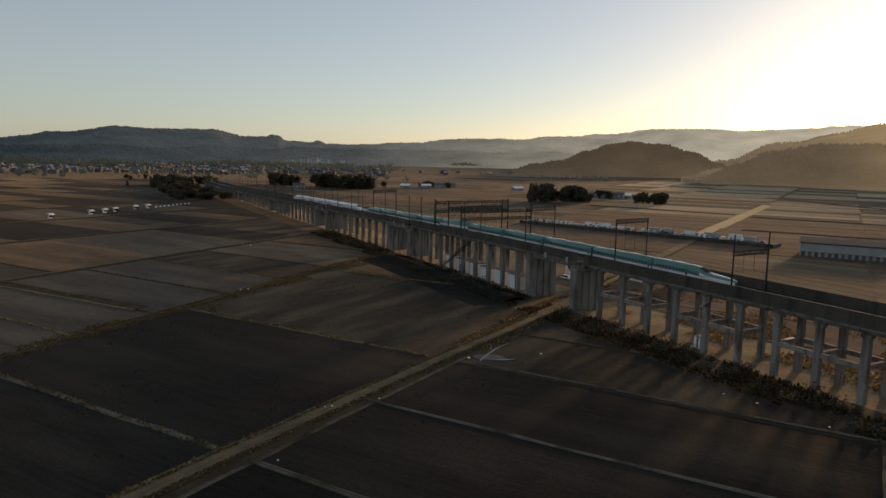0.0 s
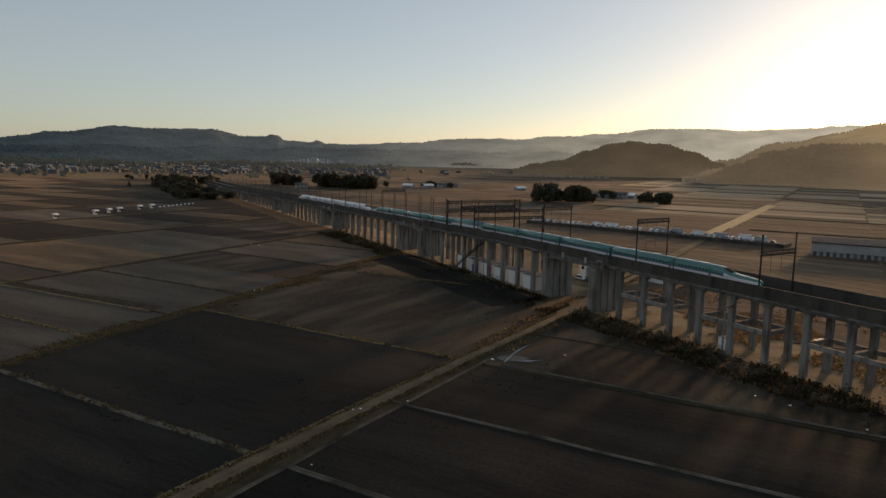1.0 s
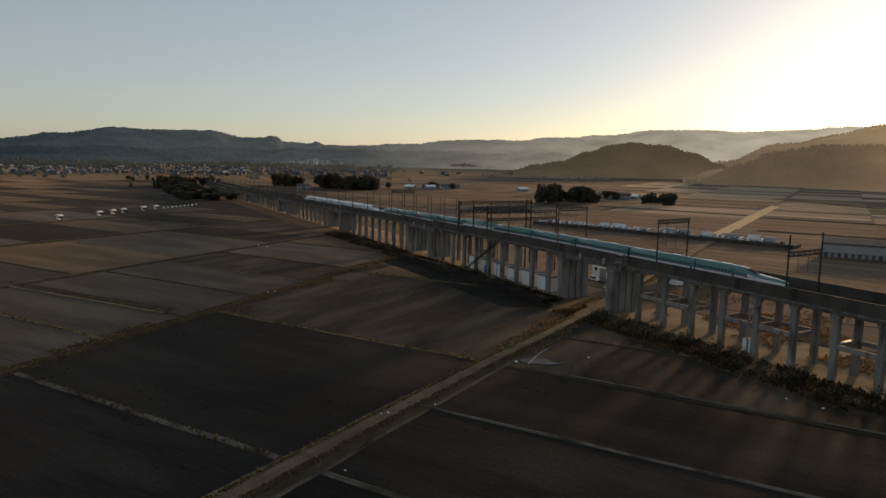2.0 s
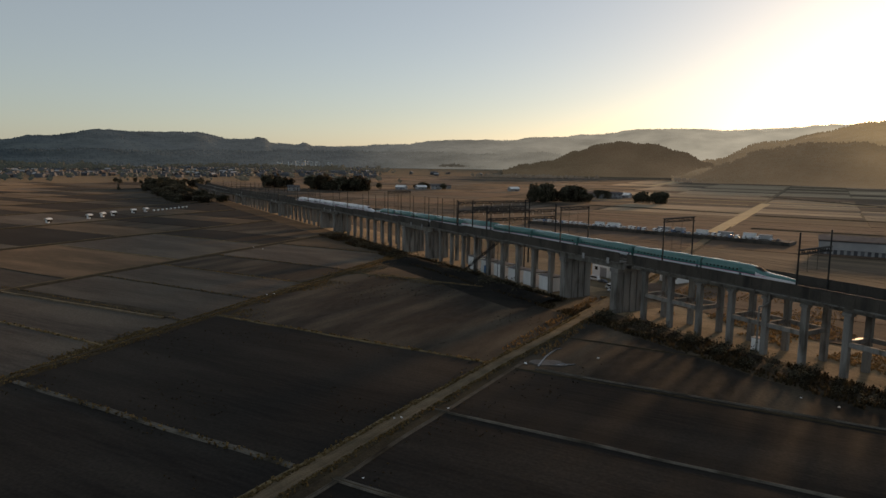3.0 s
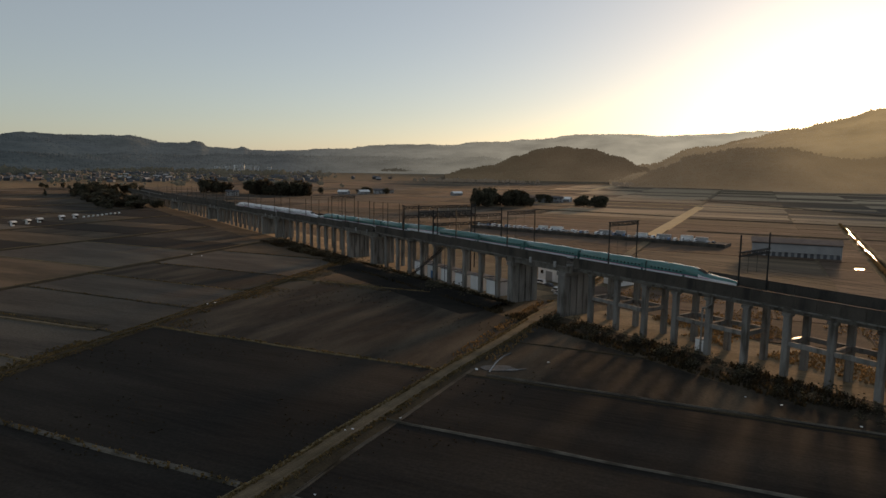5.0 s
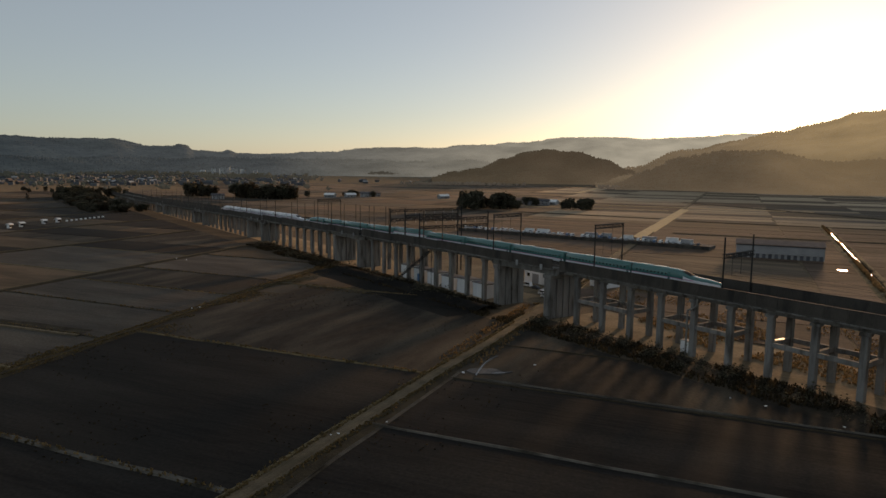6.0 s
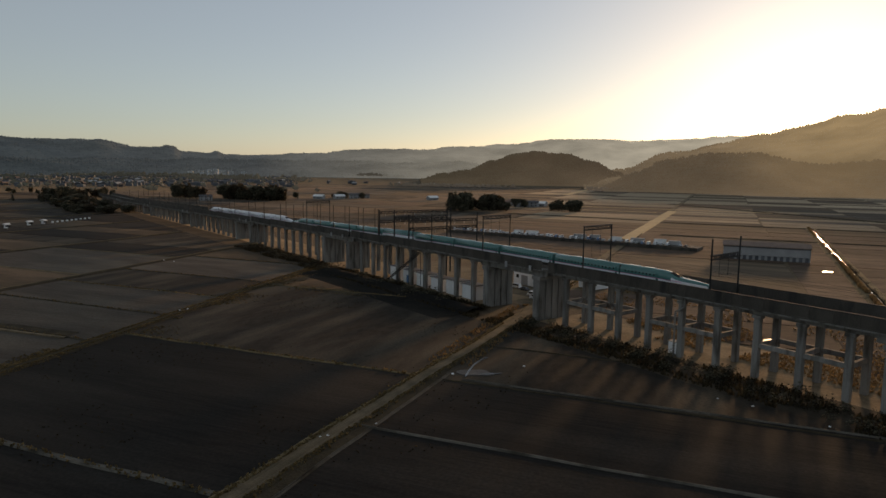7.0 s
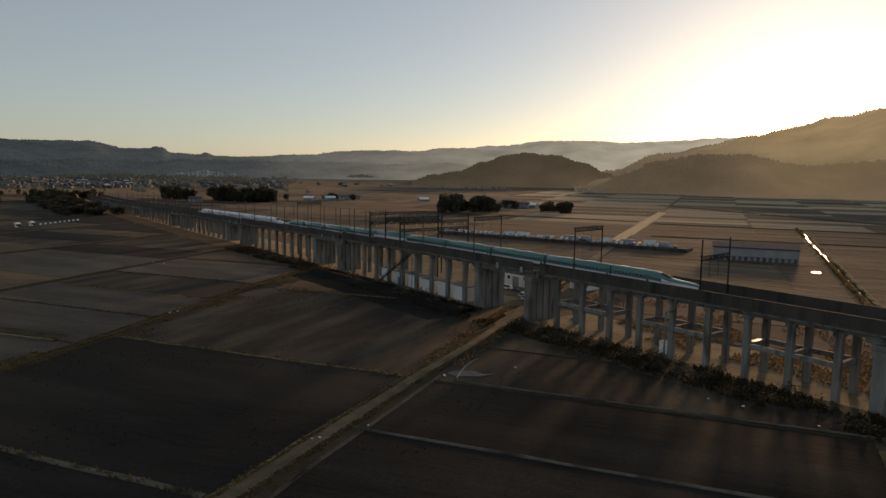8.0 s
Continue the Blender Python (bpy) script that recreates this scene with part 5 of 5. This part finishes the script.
for k in range(46):
    q = E0 + ED * (4 + k * (LEN - 8) / 46) + EN * rng.uniform(3.0, 6.5)
    if rng.random() < 0.12:
        continue
    i = rng.choices(range(5), (4, 3, 1, 1.4, 2))[0]
    m = pose(q.x, q.y, 2.0, rz=turn + 90 + rng.uniform(-4, 4))
    if i not in used:
        used.add(i)
        CARS[i].matrix_world = m
    else:
        copy_thing(CARS[i], m)


def container(x, y, z, rz, L, W, H, mat, label, name="storage_box", cat="container"):
    c = thing(name, pose(x, y, z, rz=rz), label, cat, "storage boxes")
    bm = bmesh.new()
    box(bm, -L / 2, L / 2, -W / 2, W / 2, 0.1, H, bevel=0.05)
    part("shell", bm, mat, c)
    part("roof", boxed(-L / 2 - 0.08, L / 2 + 0.08, -W / 2 - 0.08, W / 2 + 0.08, H, H + 0.12, bevel=0.03), M_WALLG, c)
    part("base", boxed(-L / 2 + 0.2, L / 2 - 0.2, -W / 2 + 0.2, W / 2 - 0.2, -0.1, 0.1), M_STEEL, c)
    part("door", boxed(L / 2 - 0.02, L / 2 + 0.05, -W * 0.38, W * 0.38, 0.3, H - 0.25), mat, c)
    return c


for k, u in enumerate((0.56, 0.62, 0.70, 0.78, 0.86, 0.91, 0.3, 0.36)):
    q = E0 + ED * LEN * u + EN * 10.0
    container(q.x, q.y, 2.0, turn + rng.uniform(-3, 3), rng.uniform(6, 9), 2.6, rng.uniform(2.5, 3.2), rng.choice((M_WALLW, M_WALLG, M_BLUE, M_WALLG)),
              "weathered storage container beside the raised road")

# ---- white sheds and yard behind the viaduct ----
AXIS = math.degrees(math.atan2(U.y, U.x))


def shed(s, p, L, W, H, label, blue=False, door=True, pane=True):
    q = via(s, p)
    c = thing("shed", pose(q.x, q.y, 0, rz=AXIS), label, "shed", "yard sheds")
    wall = boxed(-L / 2, L / 2, -W / 2, W / 2, -0.2, H, bevel=0.04)
    part("wall", wall, M_WALLW, c)
    for k in range(int(L / 1.1)):
        me = shared(("wall_rib", H), lambda: boxed(-0.05, 0.05, 0.0, 0.05, 0.1, H - 0.1), M_WALLW)
        part("wall_rib", me, None, c).location = (-L / 2 + 0.55 + k * 1.1, W / 2, 0)
    part("roof", boxed(-L / 2 - 0.3, L / 2 + 0.3, -W / 2 - 0.3, W / 2 + 0.3, H, H + 0.28, bevel=0.06), M_ROOF, c)
    part("gutter", boxed(-L / 2 - 0.3, L / 2 + 0.3, W / 2 + 0.3, W / 2 + 0.42, H - 0.02, H + 0.14), M_WALLG, c)
    if door:
        part("shutter", boxed(-L * 0.12, L * 0.16, W / 2 + 0.05, W / 2 + 0.1, 0.0, H * 0.62, bevel=0.02), M_BLUE if blue else M_WALLG, c)
    if pane:
        part("window", boxed(L * 0.27, L * 0.38, W / 2 + 0.02, W / 2 + 0.08, H * 0.4, H * 0.62), M_GLASS, c)


for k, s in enumerate((131.6, 141.6, 151.8, 162.0, 172.1, 182.3)):
    shed(s, 5.4, 7.9, 5.2, (5.3, 5.5, 5.0, 5.3, 5.4, 5.7)[k], "white metal-clad storage shed under the viaduct", k % 2 == 0, k == 4, False)
shed(143, 46, 14, 9, 6.5, "white workshop building behind the viaduct")
shed(124, 62, 9, 8, 6.0, "pale small workshop behind the viaduct", door=False)
shed(112, 74, 9, 7, 5.5, "cream shed behind the viaduct")
for k, (s, p, i, rz) in enumerate(((118.2, 24, 0, 20), (113.5, 21.5, 1, 35), (123, 27, 0, 5), (127, 31, 4, 80), (105, 33, 1, 60), (134, 33, 2, 0), (140, 34, 0, 4))):
    q = via(s, p)
    copy_thing(CARS[i], pose(q.x, q.y, 0, rz=AXIS + rz))
yardpad = boxed(-55, 60, -20, 20, -0.3, 0.05)
ob = part("yard", yardpad, M_LANE)
q = via(160, 32)
ob.matrix_world = pose(q.x, q.y, 0, rz=AXIS)
tagged(ob, "gravel yard behind the viaduct", "yard", kind="structure")

# steep covered stair from the yard up to the viaduct deck
st = thing("access_stair", VIA @ Matrix.Translation((166, 3.4, 0)), "dark steel access stair rising to the viaduct deck", "stair")
bm = bmesh.new()
a, b = Vector((14, 0, 0.2)), Vector((-12, 0, 15.6))
for y in (-0.55, 0.55):
    tube(bm, a + Vector((0, y, 0)), b + Vector((0, y, 0)), 0.2, sides=4)
part("stringer", bm, M_STEEL, st)
for k in range(40):
    q = a.lerp(b, k / 39)
    part("tread", shared(("tread",), lambda: boxed(-0.2, 0.2, -0.55, 0.55, -0.03, 0.03), M_STEEL), None, st).location = q
for y in (-0.6, 0.6):
    bm = bmesh.new()
    tube(bm, a + Vector((0, y, 1.1)), b + Vector((0, y, 1.1)), 0.05, sides=6)
    tube(bm, a + Vector((0, y, 0.6)), b + Vector((0, y, 0.6)), 0.04, sides=6)
    part("handrail", bm, M_STEEL, st)
bm = bmesh.new()
for t in (0.35, 0.68, 1.0):
    q = a.lerp(b, t)
    tube(bm, (q.x, 0, -0.1), (q.x, 0, q.z), 0.12, sides=6)
part("support", bm, M_STEEL, st)

# bent drain pipe on a column
dp = thing("drain_pipe", VIA @ Matrix.Translation((4 * BAY, 0, 0)), "grey bent drain pipe fixed to a viaduct column", "pipe")
bm = bmesh.new()
pts = [Vector(v) for v in ((-1.6, 0.5, 16.6), (-1.55, 0.45, 13.8), (-0.2, 0.2, 12.6), (1.2, 0.15, 12.2), (1.2, 0.15, 0.2))]
for p0, p1 in zip(pts, pts[1:]):
    tube(bm, p0, p1, 0.25, sides=10)
part("pipe", bm, M_CONC, dp)
for z in (3.0, 8.0, 11.5):
    part("pipe_clip", boxed(0.93, 1.4, -0.08, 0.38, z, z + 0.15, bevel=0.02), M_STEEL, dp)

# grey equipment cabinet between columns, and a plate added as a beam's sunlit gleam
cab = thing("equipment_cabinet", VIA @ Matrix.Translation((43.6, -3.2, 0)), "pale grey equipment cabinet standing between viaduct columns", "cabinet")
part("body", boxed(-1.4, 1.4, -1.1, 1.1, 0.1, 3.3, bevel=0.06), M_WALLW, cab)
part("roof", boxed(-1.55, 1.55, -1.25, 1.25, 3.3, 3.45, bevel=0.03), M_WALLG, cab)
part("plinth", boxed(-1.5, 1.5, -1.2, 1.2, -0.2, 0.1), M_CONC, cab)
for x in (-0.68, 0.68):
    leaf = part("door", boxed(x - 0.62, x + 0.62, 1.1, 1.14, 0.3, 3.0, bevel=0.01), M_WALLW, cab)
    part("handle", boxed(x * 0.25 - 0.03, x * 0.25 + 0.03, 1.14, 1.2, 1.4, 1.7), M_STEEL, leaf)
plate = part("gleam_plate", boxed(-0.5, 0.5, -1.6, 1.6, 8.402, 8.46, bevel=0.01), M_RAIL)
plate.matrix_world = VIA @ Matrix.Translation((20.3, -5.6, 0))
tagged(plate, "bright plate added for the sunlit gleam on a tie beam", "plate")

# power gantries beside the line
def gantry(s, p0, p1, top, levels):
    g = thing("power_gantry", VIA @ Matrix.Translation((s, 0, 0)), "dark steel power gantry spanning past the viaduct", "gantry", "power gantries")
    for p, z0 in ((p0, DECK + 0.3), (p1, -0.3)):
        bm = bmesh.new()
        tube(bm, (0, -p, z0), (0, -p, top), 0.32, 0.28, 8)
        part("pole", bm, M_STEEL, g)
    for z in levels:
        bm = bmesh.new()
        for dz in (0, -0.9):
            for dx in (-0.3, 0.3):
                tube(bm, (dx, -p0, z + dz), (dx, -p1, z + dz), 0.16, sides=5)
        n = 20
        for k in range(n):
            y0, y1 = -p0 - (p1 - p0) * k / n, -p0 - (p1 - p0) * (k + 1) / n
            for dx in (-0.3, 0.3):
                tube(bm, (dx, y0, z - (0 if k % 2 else 0.9)), (dx, y1, z - (0.9 if k % 2 else 0)), 0.1, sides=5)
        part("truss_beam", bm, M_STEEL, g)
        for p in np.arange(p0 + 3, p1 - 2, 5.0):
            bm = bmesh.new()
            tube(bm, (0, -p, z - 0.9), (0, -p, z - 2.0), 0.09, sides=6)
            part("insulator", bm, M_WALLG, g)


gantry(189, -1.1, 37, 29.6, (28.9, 25.0))
gantry(177, -1.1, 26, 30.4, (27.4,))
gantry(166, -1.1, 34, 29.0, (26.6, 23.6))

# ---- warehouse ----
w = thing("warehouse", Matrix.Translation(farm(3.5, 404)) @ FARM, "long pale grey warehouse with dark loading doors", "warehouse")
part("wall", boxed(0, 16, -21, 22, -0.2, 7.6, bevel=0.05), M_WALLG, w)
bm = bmesh.new()
rid = [(-0.6, 7.6), (8, 9.6), (16.6, 7.6), (16.6, 7.3), (-0.6, 7.3)]
v0 = [bm.verts.new((x, -21.6, z)) for x, z in rid]
v1 = [bm.verts.new((x, 22.6, z)) for x, z in rid]
for k in range(5):
    bm.faces.new((v0[k], v0[(k + 1) % 5], v1[(k + 1) % 5], v1[k]))
bm.faces.new(v0)
bm.faces.new(v1[::-1])
bmesh.ops.recalc_face_normals(bm, faces=bm.faces)
part("roof", bm, M_ROOFR, w)
for k in range(14):
    y = -19.4 + k * 3.05
    gate = part("loading_door", boxed(-0.06, 0.1, y - 0.85, y + 0.85, 0.0, 2.5, bevel=0.03), M_ROOF, w)
    part("canopy", boxed(-0.9, 0.0, y - 1.1, y + 1.1, 2.7, 2.82), M_WALLG, gate)
part("eave_band", boxed(-0.08, 0.0, -21, 22, 6.7, 7.2), M_ROOF, w)

# ---- houses ----
def house(at, L, W, H, wall, roof, label, name="house"):
    h = thing(name, at, label, "house", "houses")
    part("wall", boxed(-L / 2, L / 2, -W / 2, W / 2, -0.3, H, bevel=0.03), wall, h)
    bm = bmesh.new()
    e = 0.7
    pr = [(-W / 2 - e, H - 0.25), (0, H + W * 0.27), (W / 2 + e, H - 0.25), (W / 2 + e, H - 0.5), (0, H + W * 0.27 - 0.3), (-W / 2 - e, H - 0.5)]
    a = [bm.verts.new((-L / 2 - e, y, z)) for y, z in pr]
    b = [bm.verts.new((L / 2 + e, y, z)) for y, z in pr]
    for k in range(6):
        bm.faces.new((a[k], a[(k + 1) % 6], b[(k + 1) % 6], b[k]))
    bm.faces.new((a[0], a[1], a[4], a[5]))
    bm.faces.new((a[1], a[2], a[3], a[4]))
    bm.faces.new((b[1], b[0], b[5], b[4]))
    bm.faces.new((b[2], b[1], b[4], b[3]))
    bmesh.ops.recalc_face_normals(bm, faces=bm.faces)
    part("roof", bm, roof, h)
    bm = bmesh.new()
    vs = [bm.verts.new(v) for v in ((-L / 2, -W / 2, H - 0.05), (-L / 2, W / 2, H - 0.05), (-L / 2, 0, H + W * 0.25), (L / 2, -W / 2, H - 0.05), (L / 2, W / 2, H - 0.05), (L / 2, 0, H + W * 0.25))]
    bm.faces.new((vs[0], vs[2], vs[1]))
    bm.faces.new((vs[3], vs[4], vs[5]))
    bm.faces.new((vs[0], vs[3], vs[5], vs[2]))
    bm.faces.new((vs[1], vs[2], vs[5], vs[4]))
    bm.faces.new((vs[0], vs[1], vs[4], vs[3]))
    part("gable", bm, wall, h)
    for sg in (-1, 1):
        for k in range(3):
            x = -L / 2 + L * (k + 0.5) / 3
            for z in ((1.0, 2.4), (H - 2.0, H - 0.8)) if H > 4.5 else ((1.0, 2.3),):
                part("window", boxed(x - 0.8, x + 0.8, sg * W / 2 - 0.04, sg * W / 2 + 0.04, z[0], z[1]), M_GLASS, h)
    part("door", boxed(L * 0.1, L * 0.1 + 1.0, -W / 2 - 0.05, -W / 2 + 0.03, 0.0, 2.05), M_OPEN, h)
    return h


TOWN = [house(pose(-900, 1300, 0, rz=20), 13, 8, 5.6, M_TOWN, M_ROOF, "distant grey town house below the ridge"),
        house(pose(-760, 1420, 0, rz=70), 11, 8, 5.2, M_TOWN, M_ROOFR, "distant town house with brownish roof"),
        house(pose(-1010, 1500, 0, rz=40), 17, 10, 5.0, M_TOWN, M_WALLG, "distant pale town building")]
HOUSES = [house(pose(-292, 494, 0, rz=70), 2.6, 2.4, 3.0, M_WALLW, M_WALLW, "small white farm hut beside the field road"),
          house(pose(168, 850, 0, rz=-20), 16, 8, 5.6, M_WALLG, M_ROOF, "two-storey pale farmhouse with dark tiled roof"),
          house(pose(150, 842, 0, rz=60), 11, 8, 5.8, M_WALLG, M_ROOFR, "grey farmhouse with rust-coloured roof"),
          house(pose(53, 993, 0, rz=30), 15, 9, 4.0, M_WALLG, M_WALLW, "low white farm building with pale roof")]
for x, y, k, rz in ((-290, 509, 0, 80), (-288, 521, 0, 60), (-284, 545, 0, 60), (-280, 558, 0, 75), (-301, 459, 0, 70), (-60, 1022, 1, 10), (-45, 1036, 2, 50),
                    (-82, 1010, 3, 30), (-250, 925, 1, 20), (-110, 1000, 3, -20), (140, 860, 2, 10), (182, 862, 3, -40)):
    copy_thing(HOUSES[k], pose(x, y, 0, rz=rz))
def bale_mesh():
    bm = bmesh.new()
    tube(bm, (-0.7, 0, 0.62), (0.7, 0, 0.62), 0.65, sides=12)
    bmesh.ops.bevel(bm, geom=bm.edges[:], offset=0.06, segments=1, affect="EDGES")
    return bm


for k in range(9):
    ob = part("wrapped_bale", shared(("bale",), bale_mesh, M_WALLW), None)
    ob.matrix_world = pose(-277 + 1.2 * k, 566 + 5.5 * k, 0.1, rz=60 + 9 * math.sin(k * 2))
    tagged(ob, "white wrapped round straw bale along the field road", "bale", "wrapped bales")

rng = random.Random(77)
spots = []
while len(spots) < 230:
    az = rng.uniform(-52, -11) if rng.random() < 0.85 else rng.uniform(-11, 6)
    r = rng.uniform(1500, 2600) if az < -20 else rng.uniform(1700, 2600)
    spots.append((r, az))
spots.sort()
for r, az in spots[:130]:
    x, y = r * math.sin(radians(az)), r * math.cos(radians(az))
    ob = copy_thing(rng.choice(TOWN), pose(x, y, 0, rz=rng.uniform(0, 180)))
    k = rng.uniform(0.6, 1.0)
    ob.scale = (k, k, rng.uniform(0.9, 1.2))
bm = bmesh.new()
for n in range(900):
    az = rng.uniform(-54, -8)
    r = rng.uniform(1500, 2700)
    x, y = r * math.sin(radians(az)), r * math.cos(radians(az))
    s = rng.uniform(4, 10)
    hh = rng.uniform(3.5, 8)
    vs = box(bm, x - s, x + s * rng.uniform(0.4, 1), y - s * 0.6, y + s * 0.6, -0.2, hh, top=0.96)
    for f in {f for v in vs for f in v.link_faces}:
        f.material_index = rng.choice((0, 0, 1)) if f.normal.z < 0.5 else 2
tagged(part("town_roofs", bm, [M_TOWN, M_TOWN, M_ROOF]), "far town of small pale houses", "town", kind="stuff")
bm = bmesh.new()
for n in range(500):
    az = rng.uniform(-56, -6)
    r = rng.uniform(1250, 2750)
    h = rng.uniform(5, 14)
    clump(bm, Vector((r * math.sin(radians(az)), r * math.cos(radians(az)), h * 0.4)), h * 0.6, rng)
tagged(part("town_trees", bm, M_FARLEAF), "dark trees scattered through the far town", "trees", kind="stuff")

# apartment blocks before the ridge
def block(x, y, L, W, H, rz):
    c = thing("apartment_block", pose(x, y, 0, rz=rz), "far white apartment block of several storeys", "apartment block", "apartment blocks")
    part("wall", boxed(-L / 2, L / 2, -W / 2, W / 2, -0.5, H, bevel=0.1), M_WALLW, c)
    part("roof", boxed(-L / 2 - 0.4, L / 2 + 0.4, -W / 2 - 0.4, W / 2 + 0.4, H, H + 0.8), M_WALLG, c)
    floors = int(H / 3)
    for k in range(floors):
        part("window_band", boxed(-L / 2 + 1, L / 2 - 1, -W / 2 - 0.2, -W / 2 + 0.1, 3 * k + 1.2, 3 * k + 2.5), M_GLASS, c)


for k, (az, r, L, H) in enumerate(((-15.6, 2640, 14, 20), (-14.8, 2650, 12, 24), (-14.2, 2640, 10, 26), (-13.7, 2660, 12, 30), (-13.2, 2640, 16, 25), (-12.6, 2650, 12, 23), (-11.6, 2680, 12, 20))):
    block(r * math.sin(radians(az)), r * math.cos(radians(az)), L * 1.3, 12, H, 10 + 8 * (k % 3))
